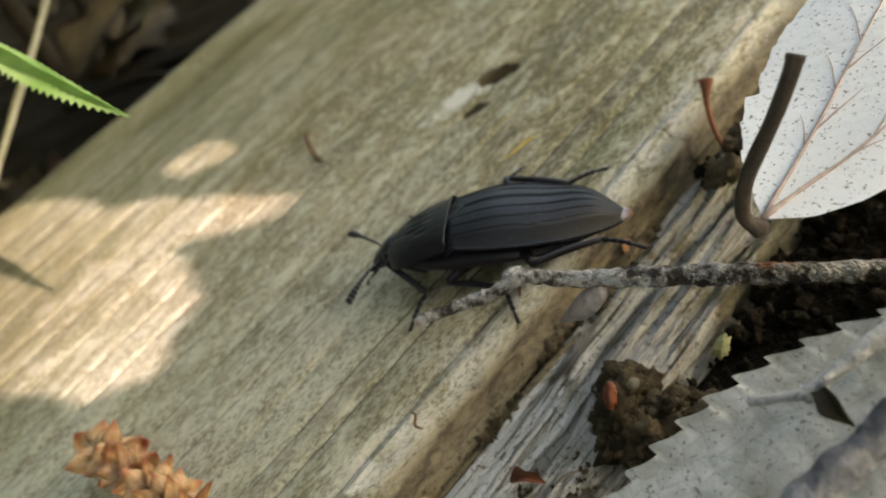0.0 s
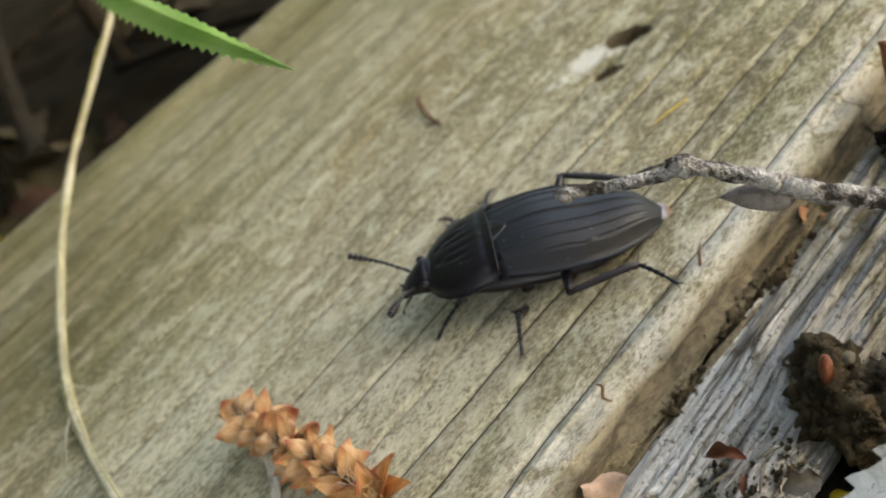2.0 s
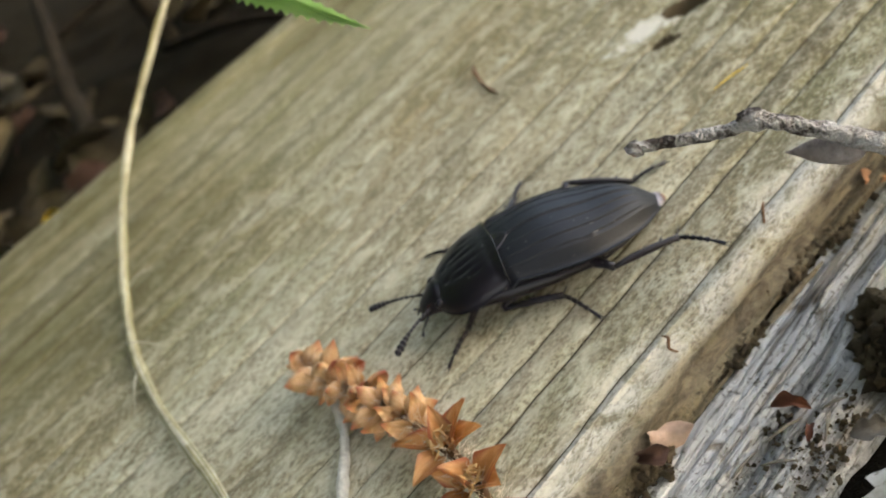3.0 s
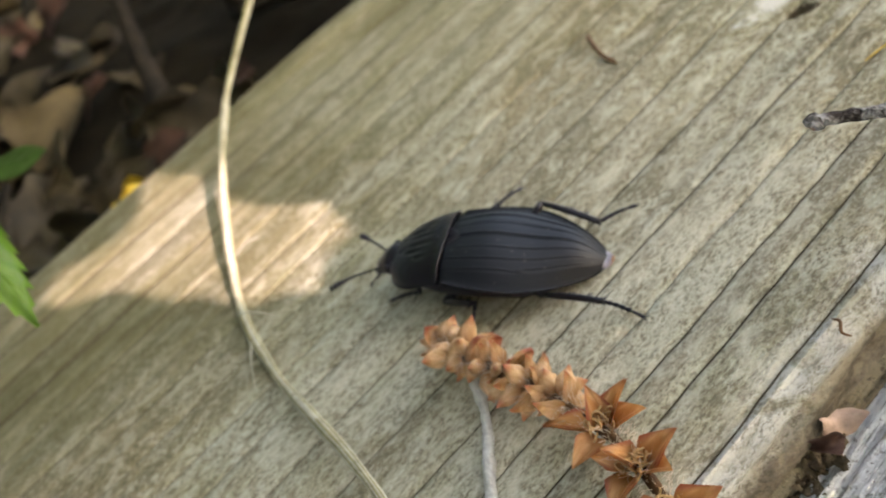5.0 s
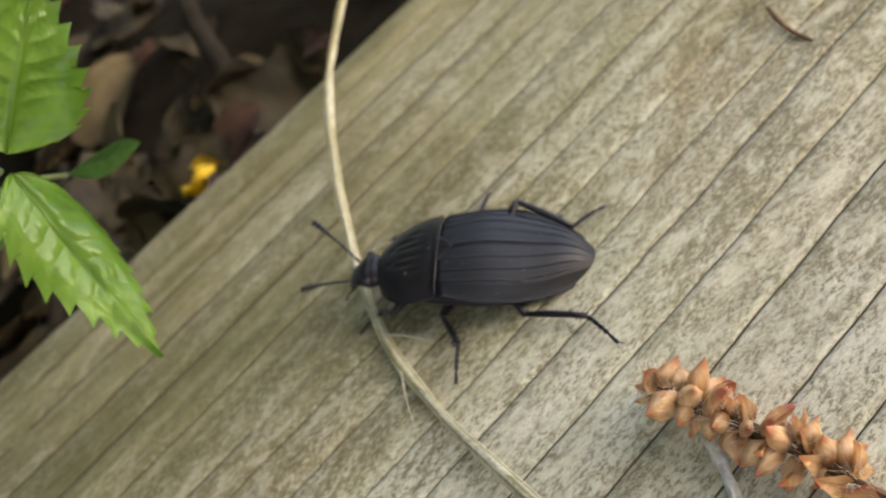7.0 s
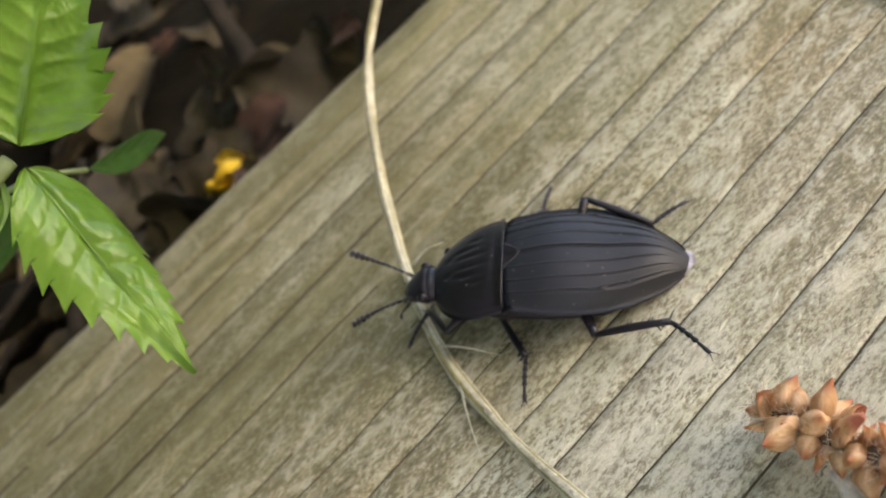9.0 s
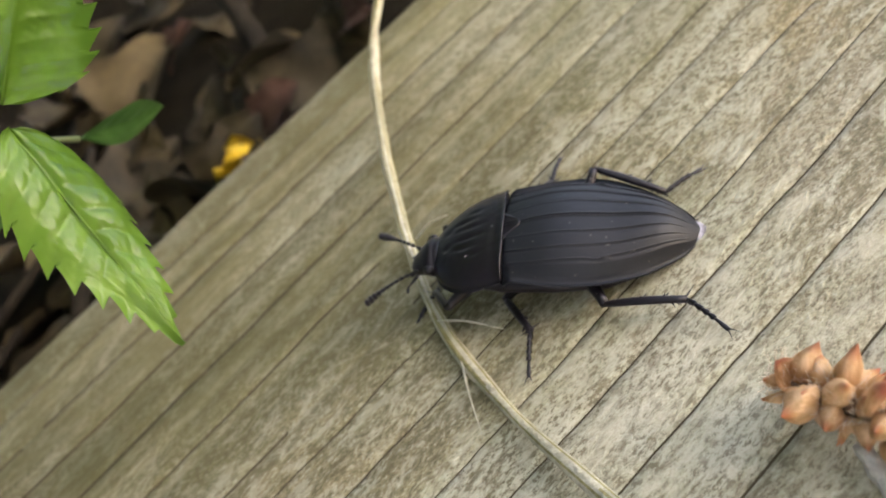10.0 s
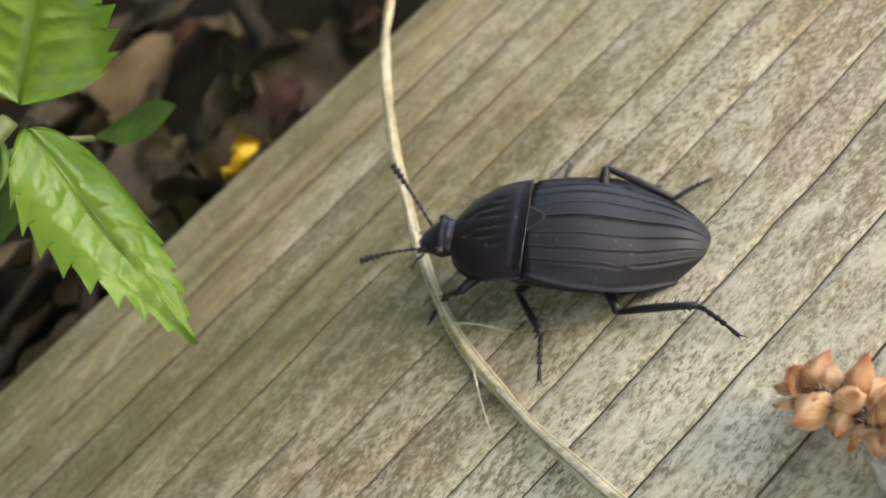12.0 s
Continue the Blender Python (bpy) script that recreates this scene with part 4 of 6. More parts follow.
def nettle():
    n = thing("nettle", "young nettle with bright green saw-toothed leaves beside the plank", "plant", m=at(-4.2, -6.4, -1.2))
    inv = at(-4.2, -6.4, -1.2).inverted()

    def under(name, me, label="", m=None, parent=n):
        return part(name, me, parent, label, inv @ (m or Matrix()))

    line = spline([(-4.2, -6.4, -1.2), (-3.4, -5.7, 0.5), (-2.3, -4.3, 1.35), (-1.88, -3.0, 1.78), (-1.79, -2.3, 1.92)], 20)
    under("stem", tube("stem", line, lambda u: 0.06 - 0.02 * u, STALK_GREEN, 8), "green square-ish stalk")
    for base, tip, side, wide, droop in (
        ((-1.76, -2.27, 1.86), (-1.08, -2.41, 0.83), (-0.3, 0.6, -0.35), 0.24, 0.02),
        ((-1.78, -2.22, 1.95), (-1.83, -1.42, 2.56), (0.05, 0.5, -0.75), 0.29, 0.0),
        ((-1.85, -2.4, 1.85), (-2.2, -3.4, 1.6), (-0.7, 0.2, 0.3), 0.33, 0.05),
    ):
        length = (Vector(tip) - Vector(base)).length
        me = nettle_leaf_mesh(length, wide, 10, NETTLE, droop, 3.0 + wide)
        leaf = under("leaf", me, "bright green saw-toothed quilted leaf", leaf_pose(base, tip, side))
        rib = tube("midrib", spline([(0, 0, -0.02), (length * 0.5, 0, -0.012 - droop * length * 0.25), (length * 0.97, 0, -0.004 - droop * length)], 8), lambda u: 0.008 * (1 - 0.8 * u), NETTLE, 6)
        part("midrib", rib, leaf)
    oval = leaf_mesh("side_leaf", 0.66, 0.15, 6, DEEP_GREEN, 0.0, 0.05, 0.1, 0.01, 0.004, 0.58)
    under("side_leaf", oval, "dark green smooth-edged leaf", leaf_pose((-2.47, -2.11, 1.38), (-2.78, -1.6, 1.05), (0.4, 0.5, 0.6)))
    under("side_leaf", oval, "dark green smooth-edged leaf", leaf_pose((-2.2, -2.45, 1.62), (-2.5, -2.9, 1.3), (0.4, -0.3, 0.6)))
    for a, b in (((-1.9, -2.5, 1.8), (-2.47, -2.11, 1.38)), ((-1.95, -2.6, 1.75), (-2.2, -2.45, 1.62))):
        under("leaf_stalk", tube("leaf_stalk", spline([a, tuple((Vector(a) + Vector(b)) / 2 + Vector((0, 0, 0.05))), b], 6), lambda u: 0.018, STALK_GREEN, 6))
    return n


nettle()


def arching_shoot():
    """The narrow green leaf that reaches over the plank, on a shoot that comes down from above."""
    root = at(-7.5, 9.5, -1.2)
    inv = root.inverted()
    n = thing("arching_shoot", "arching shoot ending in a narrow saw-toothed green leaf over the plank", "plant", m=root)
    line = spline([(-7.5, 9.5, -1.2), (-7.0, 8.5, 4.5), (-4.6, 5.0, 7.5), (-2.6, 1.7, 4.6), (-1.8, 0.6, 2.5), (-1.31, 0.39, 1.91)], 30)
    part("stem", tube("stem", line, lambda u: 0.07 - 0.045 * u, STALK_GREEN, 8), n, "thin green stalk", inv)
    me = leaf_mesh("leaf", 2.42, 0.082, 28, FRESH, 0.022, -0.02, 1.2, 0.02, 0.004, 0.5)
    part("leaf", me, n, "narrow folded bright green leaf", inv @ leaf_pose((-1.31, 0.39, 1.9), (1.05, 0.42, 1.455), (0.1, 0.6, 0.75)))
    # unseen leafy side shoots, added overhead to shade the plank's left
    rng = random.Random(41)
    wide = leaf_mesh("leaf", 2.1, 0.27, 12, FRESH, 0.03, 0.1, 0.4, 0.05, 0.006, 0.5, 3, 0.0, 3)
    for pts in ([(-5.2, 5.8, 7.4), (-4.6, 2.5, 7.0), (-4.4, -1.0, 6.2), (-4.2, -4.5, 5.2)], [(-5.2, 5.8, 7.4), (-6.5, 2.0, 6.4), (-6.4, -2.0, 5.6), (-5.8, -5.5, 5.0)], [(-4.4, -1.0, 6.2), (-3.2, -2.5, 5.8), (-2.4, -4.6, 5.2)]):
        line = spline(pts, 24)
        shoot = part("side_shoot", tube("side_shoot", line, lambda u: 0.05 - 0.025 * u, STALK_GREEN, 6), n, "thin green stalk", inv)
        for k in range(22):
            p = line[2 + k]
            a = k * 2.4 + rng.uniform(-0.4, 0.4)
            d = Vector((math.cos(a), math.sin(a), rng.uniform(-0.35, 0.1)))
            part("leaf", wide, shoot, "", leaf_pose(p, p + d, (-d.y, d.x, 0)))
    return n


arching_shoot()


def dry_stem():
    pts = [(-5.6, 5.2, 2.6), (-4.1, 2.4, 1.7), (-3.423, 0.961, 1.012), (-2.961, -0.133, 0.46), (-2.127, -0.809, 0.24), (-1.03, -1.405, 0.045), (-0.073, -1.62, 0.045), (1.262, -1.7, 0.16), (2.6, -1.95, 0.3), (3.6, -2.4, 0.1), (4.8, -3.4, -0.42)]
    line = spline(pts, 90)
    ob = thing("grass_stalk", "pale straw-coloured dry grass stalk lying across the plank", "grass stalk", m=at(-1.03, -1.405, 0.0))
    inv = at(-1.03, -1.405, 0.0).inverted()
    me = tube("stalk", line, lambda u: 0.034 + 0.003 * math.sin(u * 60), [STRAW, STRAW_OLIVE], 20, 0.35, 9.0)
    for f in me.polygons[: 89 * 20]:
        ring, side = divmod(f.index, 20)
        f.material_index = int(noise.noise(Vector((side * 0.9, ring * 0.035, 4.0))) > 0.08)
    part("stalk", me, ob, "", inv)
    for p, q in (((-0.75, -1.5, 0.1), (-0.35, -1.35, 0.13)), ((-0.5, -1.57, 0.05), (-0.1, -1.78, 0.03)), ((-1.35, -1.2, 0.1), (-1.25, -1.0, 0.14))):
        part("fibre", tube("fibre", spline([p, tuple((Vector(p) + Vector(q)) / 2 + Vector((0, 0, 0.03))), q], 7), lambda u: 0.008 * (1 - 0.7 * u), STRAW, 5), ob, "loose hair-thin fibre", inv)
    return ob


dry_stem()

def bud_mesh(length, radius, seed, mat=None):
    """A plump, slightly dented bud with a pointed tip along +x."""
    rows, cols = 12, 14
    verts = []
    for i in range(rows):
        u = i / (rows - 1)
        r = radius * math.sin(math.pi * (0.12 + 0.88 * u)) ** 0.8 * (1 - 0.55 * u**1.5) if i < rows - 1 else 0.001
        for j in range(cols):
            a = 2 * math.pi * j / cols
            k = 1 + 0.28 * noise.noise(Vector((u * 3.5, math.cos(a) * 1.8 + seed * 7, math.sin(a) * 1.8)))
            verts.append((length * u, r * k * math.cos(a), 0.75 * r * k * math.sin(a) + 0.12 * length * u * u))
    return mesh_of("scale", verts, [tuple(reversed(f)) for f in grid_faces(rows, cols, True)] + [tuple(range(cols))], mat or SCALE_TAN)


# ---- the springy twig ----
TWIG_BARK = Nodes("lichened_bark", 0.9, 0, 0.2)


def twig_bark(n):
    a, b = n.noise(700, 4, 0.7), n.noise(260, 3, 0.6)
    c = n.mix(n.ramp(a, (0.43, 0.0), (0.56, 1.0)), (0.05, 0.04, 0.034), (0.4, 0.38, 0.36))
    c = n.mix(n.ramp(b, (0.58, 0.0), (0.62, 0.75)), c, (0.34, 0.14, 0.07))
    c = n.mix(n.ramp(n.noise(1300, 4, 0.7), (0.57, 0.0), (0.64, 0.6)), c, (0.5, 0.49, 0.45))
    n.bump(a, 0.12 * CM)
    return n.done(c)


TWIG_MAT = twig_bark(TWIG_BARK)
PALE_SCALE = mottled("dry_bud_scale", (0.48, 0.42, 0.39), (0.24, 0.19, 0.18), 420, 0.6, 0.4, 0.02, 0)
TWIG_PIVOT = (3.8, 1.6, 0.22)


def twig():
    inv = at(*TWIG_PIVOT).inverted()
    tw = thing("twig", "rough grey-brown lichened twig sticking out over the plank", "twig")
    pts = [(2.238, 0.652, 0.746), (2.56, 0.885, 0.722), (2.687, 0.976, 0.74), (2.885, 1.089, 0.634), (3.172, 1.196, 0.517), (3.485, 1.401, 0.372), (3.8, 1.6, 0.22), (4.2, 1.85, 0.02), (4.6, 2.1, -0.25), (4.9, 2.3, -0.5)]
    line = spline(pts, 220)
    part("stick", tube("stick", line, lambda u: 0.027 + 0.019 * min(1, u * 2) + 0.012 * math.exp(-(((u - 0.215) / 0.02) ** 2)), TWIG_MAT, 16, 0.3, 24.0), tw, "", inv)
    part("knob", ball("knob", (0.042, 0.04, 0.036), TWIG_MAT, 2, 0.4, 3, 2.0), tw, "", inv @ at(2.25, 0.66, 0.74))
    part("knob", ball("knob", (0.055, 0.03, 0.03), TWIG_MAT, 2, 0.4, 3, 5.0), tw, "", inv @ at(2.66, 0.955, 0.775, 0, 0, 40))
    part("side_bud", bud_mesh(0.34, 0.075, 5, PALE_SCALE), tw, "dry grey bud scale hanging below", inv @ leaf_pose((3.03, 1.13, 0.53), (2.74, 1.11, 0.46), (0.1, -0.5, -0.8)))
    return tw


TWIG = twig()


def twig_springs(tw):
    up = at(*TWIG_PIVOT)
    down = at(TWIG_PIVOT[0] + 0.125, TWIG_PIVOT[1] - 0.026, TWIG_PIVOT[2] - 0.092, -37.4, -29.9, 18.3)
    half = up.lerp(down, 0.3)
    low = up.lerp(down, 0.93)
    walk(tw, [(0, down), (0.1, low), (0.2, half), (0.3, up), (6, up), (12, up)])


# ---- the fallen flower spike ----
def tan_scale(name, low, high, tip, reach, half=0.0):
    """Papery tan scale that reddens along its length towards the tip."""
    n = Nodes(name, 0.42, 0, 0.5)
    x, y, _ = n.split()
    grain = n.noise(1500, 4, 0.7, n.scaled((0.3, 1, 1)), 0.4)
    along = n.math("MULTIPLY", x, 1 / (reach * CM))
    c = n.mix(n.ramp(grain, (0.36, 0.0), (0.62, 1.0)), low, high)
    c = n.mix(n.ramp(along, (0.05, 0.8), (0.5, 0.0)), c, tuple(v * k for v, k in zip(low, (0.75, 0.6, 0.35))))
    c = n.mix(n.ramp(along, (0.7, 0.0), (1.05, 0.8)), c, tip)
    if half:
        rim = n.math("DIVIDE", n.math("ABSOLUTE", y), n.math("MULTIPLY", n.math("SUBTRACT", 1.1, along), half * CM))
        c = n.mix(n.ramp(rim, (0.6, 0.0), (0.95, 0.8)), c, tip)
    c = n.mix(n.ramp(n.random(), (0.1, 0.7), (0.6, 0.0)), c, n.mix(0.5, c, (0.3, 0.13, 0.05)))
    n.bump(grain, 0.02 * CM)
    m = n.done(c)
    glow = n.t.nodes.new("ShaderNodeBsdfTranslucent")
    n.put(c, glow.inputs[0])
    both = n.t.nodes.new("ShaderNodeMixShader")
    both.inputs[0].default_value = 0.38
    n.t.links.new(n.b.outputs[0], both.inputs[1])
    n.t.links.new(glow.outputs[0], both.inputs[2])
    n.t.links.new(both.outputs[0], n.t.nodes["Material Output"].inputs[0])
    return m


SCALE_TAN = tan_scale("tan_scale", (0.55, 0.31, 0.12), (0.88, 0.63, 0.37), (0.42, 0.09, 0.06), 0.15)
SCALE_RUST = tan_scale("rust_scale", (0.6, 0.29, 0.09), (0.78, 0.45, 0.19), (0.34, 0.055, 0.035), 0.27, 0.115)
HAIR = mottled("pale_plant_hair", (0.95, 0.84, 0.68), (0.9, 0.74, 0.52), 300, 0.6, 0.3, 0.005, 0)
SEED_TAN = mottled("tan_seed", (0.82, 0.54, 0.24), (0.62, 0.37, 0.14), 500, 0.6, 0.3, 0.01, 0.2)


SPIKE_AXIS = mottled("brown_spike_axis", (0.2, 0.11, 0.05), (0.1, 0.055, 0.03), 400, 0.8, 0.2, 0.02, 0.2)


def cup_mesh(length, width, deep):
    """A boat-shaped scale with a pointed tip along +x, hollow side to +z."""
    rows, cols = 9, 8
    verts = []
    for i in range(rows):
        u = i / (rows - 1)
        w = width * (math.sin(math.pi * (0.18 + 0.82 * u)) ** 0.7 if u < 1 else 0)
        for j in range(cols + 1):
            v = 2 * j / cols - 1
            verts.append((length * u, v * w, -deep * (1 - v * v) * math.sin(math.pi * (0.15 + 0.8 * u)) + 0.1 * length * u * u))
    o = len(verts)
    faces = grid_faces(rows, cols + 1)
    verts += [(x, y * 0.93, z + 0.012) for x, y, z in verts]
    faces += [tuple(reversed([k + o for k in f])) for f in faces]
    return mesh_of("scale", verts, faces, SCALE_TAN)


def point_mesh(length, width):
    """A stiff pointed bract, folded along its middle."""
    rows, cols = 9, 6
    verts = []
    for i in range(rows):
        u = i / (rows - 1)
        w = width * (0.55 + 0.9 * u if u < 0.35 else 0.865 * (1 - u) / 0.65) + (0.002 if u < 1 else 0)
        for j in range(cols + 1):
            v = 2 * j / cols - 1
            verts.append((length * u, v * w, 0.45 * abs(v) * w + 0.05 * length * math.sin(u * 3)))
    o = len(verts)
    faces = grid_faces(rows, cols + 1)
    verts += [(x, y * 0.95, z + 0.012) for x, y, z in verts]
    faces += [tuple(reversed([k + o for k in f])) for f in faces]
    return mesh_of("bract", verts, faces, SCALE_RUST)


def point_small():
    """A short pointed scale in the colour of the buds."""
    me = point_mesh(0.15, 0.06)
    me.materials[0] = SCALE_TAN
    return me


SPIKE_LINE = [(0.86, -0.925, 0.15), (1.15, -0.89, 0.16), (1.45, -0.85, 0.15), (1.75, -0.82, 0.13), (2.03, -0.82, 0.1), (2.28, -0.87, 0.08), (2.5, -0.93, 0.06), (2.75, -1.02, 0.03)]


def flower_spike():
    root = at(0.94, -0.95, 0.0)
    inv = root.inverted()
    ob = thing("flower_spike", "fallen dry flower spike of tan scales and rust-red bracts", "flower spike", m=root)
    line = spline(SPIKE_LINE, 60)
    part("axis", tube("axis", line, lambda u: 0.034 - 0.012 * u, SPIKE_AXIS, 8, 0.5, 12), ob, "", inv)
    rng = random.Random(11)
    cups = [bud_mesh(0.15, 0.07, 1), bud_mesh(0.16, 0.058, 4), bud_mesh(0.135, 0.074, 2), point_small(), bud_mesh(0.145, 0.066, 6), cup_mesh(0.17, 0.075, 0.05)]
    points = [point_mesh(0.26, 0.115), point_mesh(0.22, 0.105)]
    # plump scales in whorls of six, tips outward and towards the young end
    for k in range(12):
        here = int(1 + k * 2.3)
        p = line[here]
        ahead = (line[here + 1] - p).normalized()
        across = ahead.cross(Vector((0, 0, 1))).normalized()
        upward = across.cross(ahead)
        for a in range(6):
            ang = 2 * math.pi * (a + 0.5 * (k % 2)) / 6 + rng.uniform(-0.4, 0.4)
            out = across * math.cos(ang) + upward * math.sin(ang)
            base = p + out * rng.uniform(0.015, 0.04) + ahead * rng.uniform(-0.02, 0.02)
            lean = -0.75 if k == 0 else rng.uniform(-0.75, 0.45)
            tip = out + ahead * lean + Vector((0, 0.12, rng.uniform(0.0, 0.3)))
            if base.z + 0.13 * tip.normalized().z < 0.03:
                tip.z = 0.02
            m = leaf_pose(base, base + tip, ahead.cross(out))
            size = rng.uniform(0.6, 1.15) * (0.75 if k == 0 else 1.0)
            part("scale", cups[rng.choice((0, 1, 2, 4, 3, 3, 5) if k < 4 else (0, 1, 4, 3, 3, 5, 5))], ob, "", inv @ m @ Matrix.Diagonal((size, size, size, 1)))
    # open stars of pointed bracts round the seeds
    stars = (
        ((2.03, -0.82, 0.11), ((0.1, 0.8, 0.75), (0.62, 0.62, 0.5), (-0.85, -0.5, 0.05), (0.1, -0.9, 0.15), (-0.55, 0.35, 0.8))),
        ((2.28, -0.87, 0.09), ((0.35, 0.75, 0.65), (-0.9, -0.35, 0.2), (-0.35, -0.3, 0.85), (0.75, 0.2, 0.5), (0.2, -0.95, 0.1))),
        ((2.52, -0.95, 0.07), ((0.5, 0.65, 0.5), (-0.7, -0.65, 0.2), (0.9, -0.1, 0.35), (0.0, -0.9, 0.3))),
    )
    for centre, ways in stars:
        c = Vector(centre)
        for a, way in enumerate(ways):
            d = Vector(way).normalized()
            base = c + Vector((d.x, d.y, 0)) * 0.05
            part("bract", points[a % 2], ob, "rust-red pointed bract" if a == 0 else "", inv @ leaf_pose(base, base + d, Vector((-d.y, d.x, rng.uniform(-0.3, 0.5)))) @ Matrix.Diagonal((rng.uniform(0.7, 1.0), rng.uniform(0.65, 0.95), 1, 1)))
        for k in range(13):
            ang, r = rng.uniform(0, 6.28), rng.uniform(0.01, 0.085)
            ring = [(0.03 * math.cos(t) * (1 + 0.3 * math.sin(k)), 0.02 * math.sin(t), 0.006 * math.sin(2 * t)) for t in [i * 0.55 for i in range(11)]]
            me = tube("seed", [Vector(p) for p in ring], lambda u: 0.0048, SEED_TAN, 5)
            part("seed", me, ob, "", inv @ at(c.x + r * math.cos(ang), c.y + r * math.sin(ang), c.z + 0.04 + rng.uniform(0, 0.05), rng.uniform(-60, 60), rng.uniform(-60, 60), rng.uniform(0, 360)))
    hair, chunks = random.Random(4), []
    for _ in range(1300):
        p = line[int(hair.random() ** 1.3 * 52)] + Vector((hair.uniform(-0.03, 0.03), 0, 0))
        ang = hair.uniform(0, 6.28)
        d = Vector((hair.uniform(-0.6, 0.6), math.cos(ang), math.sin(ang)))
        p = p + Vector((0, d.y, d.z)) * 0.055
        if p.z + d.z * 0.1 < 0.03:
            continue
        long = hair.uniform(0.025, 0.08)
        side = d.orthogonal().normalized() * 0.0014
        up = d.cross(side).normalized() * 0.0014
        bend = Vector((hair.uniform(-1, 1), hair.uniform(-1, 1), hair.uniform(-1, 1))) * 0.03
        rings = [p, p + d * long * 0.6, p + d * long + bend]
        v = [tuple(q + w * (1 - 0.3 * k)) for k, q in enumerate(rings) for w in (side, up, -side, -up)]
        chunks.append((v, grid_faces(3, 4, True)))
    v, f = merged(chunks)
    tagged(part("hairs", mesh_of("hairs", v, f, HAIR), ob, "fine pale hairs between the scales", inv), "fine pale hairs between the scales", kind="stuff")
    return ob


flower_spike()


WHITE_STRAW = mottled("whitish_straw", (0.82, 0.81, 0.75), (0.55, 0.53, 0.46), 260, 0.7, 0.3, 0.03, 0, 9)


def lone_stalk():
    line = spline([(1.2, -0.96, 0.07), (1.33, -1.03, 0.035), (1.51, -1.16, 0.035), (1.7, -1.32, 0.035), (2.1, -1.62, 0.04), (2.7, -1.95, 0.05)], 26)
    ob = part("dry_stalk", tube("dry_stalk", line, lambda u: 0.03 + 0.004 * math.sin(u * 50), WHITE_STRAW, 8, 0.4, 9))
    return tagged(ob, "short whitish dry stalk under the flower spike", "stalk")


lone_stalk()


# ---- things on the plank ----
YELLOW = mottled("yellow_petal", (0.85, 0.6, 0.03), (0.75, 0.48, 0.03), 300, 0.6, 0.4, 0.01, 0)
BROWN_FIBRE = mottled("brown_fibre", (0.26, 0.125, 0.045), (0.13, 0.065, 0.03), 400, 0.8)
RUSSET = mottled("russet_flake", (0.2, 0.07, 0.035), (0.1, 0.036, 0.02), 300, 0.65, 0.4, 0.01, 0)


def strand(name, pts, r, mat, label, category):
    ob = part(name, tube(name, spline(pts, 14), lambda u: r * (1 - 0.6 * abs(2 * u - 1) ** 2), mat, 6, 0.3, 9))
    return tagged(ob, label, category)


strand("fibre", [(-0.37, 1.68, 0.02), (-0.3, 1.62, 0.05), (-0.19, 1.56, 0.03), (-0.05, 1.5, 0.02), (0.09, 1.475, 0.012)], 0.016, BROWN_FIBRE, "curled brown bark fibre on the plank", "fibre")
strand("splinter", [(2.479, 0.215, 0.012), (2.52, 0.215, 0.02), (2.55, 0.175, 0.005), (2.59, 0.185, -0.01)], 0.007, BROWN_FIBRE, "small hooked dark splinter on the plank's edge", "splinter")
strand("hair_fibre", [(2.44, 1.136, 0.012), (2.49, 1.06, 0.02), (2.55, 0.975, -0.02)], 0.008, BROWN_FIBRE, "fine brown hair on the plank's edge", "fibre")
strand("yellow_thread", [(1.66, 1.86, 0.012), (1.69, 1.97, 0.016), (1.73, 2.12, 0.012)], 0.005, YELLOW, "yellow thread of pollen on the plank", "thread")


# ---- the gap and the soil ----
def crumbs(name, places, mat, seed, label):
    """Many soil crumbs as one thing that nobody could count: places give x, y, z, size."""
    rng = random.Random(seed)
    base = []
    for k in range(5):
        bm = bmesh.new()
        bmesh.ops.create_icosphere(bm, subdivisions=2, radius=1)
        v = [c.co * (1 + 0.9 * noise.noise(c.co * 1.3 + Vector((k * 5.0, 0, 0))) + 0.6 * noise.noise(c.co * 3.3 + Vector((0, k * 3.0, 0)))) for c in bm.verts]
        base.append((v, [[q.index for q in f.verts] for f in bm.faces]))
        bm.free()
    verts, faces = [], []
    for x, y, z, s in places:
        v, f = base[rng.randrange(5)]
        turn = Euler((rng.uniform(0, 6), rng.uniform(0, 6), rng.uniform(0, 6))).to_matrix() @ Matrix.Diagonal((s, s * rng.uniform(0.7, 1), s * rng.uniform(0.6, 0.95)))
        o = len(verts)
        verts += [tuple(turn @ p + Vector((x, y, z))) for p in v]
        faces += [[k + o for k in q] for q in f]
    ob = part(name, mesh_of(name, verts, faces, mat))
    return tagged(ob, label, "soil", kind="stuff")


def island_soil():
    n = Nodes("soil_crumbs", 0.95, 0, 0.12)
    a = n.noise(2200, 5, 0.75)
    c = n.mix(n.island(), (0.065, 0.05, 0.032), (0.24, 0.19, 0.12))
    c = n.mix(0.6, c, n.ramp(a, (0.3, 0.3), (0.7, 1.0)), "MULTIPLY")
    n.bump(a, 0.06 * CM)
    return n.done(c)


CRUMBS = island_soil()
# darker copy of the soil colour: shade under leaf and twig put in
DARK_CRUMBS = mottled("shaded_soil_crumb", (0.014, 0.011, 0.007), (0.034, 0.026, 0.017), 700, 0.95, 0.1, 0.05, 0)
GREY_STRAW = mottled("grey_straw", (0.34, 0.31, 0.25), (0.2, 0.18, 0.14), 300, 0.85)


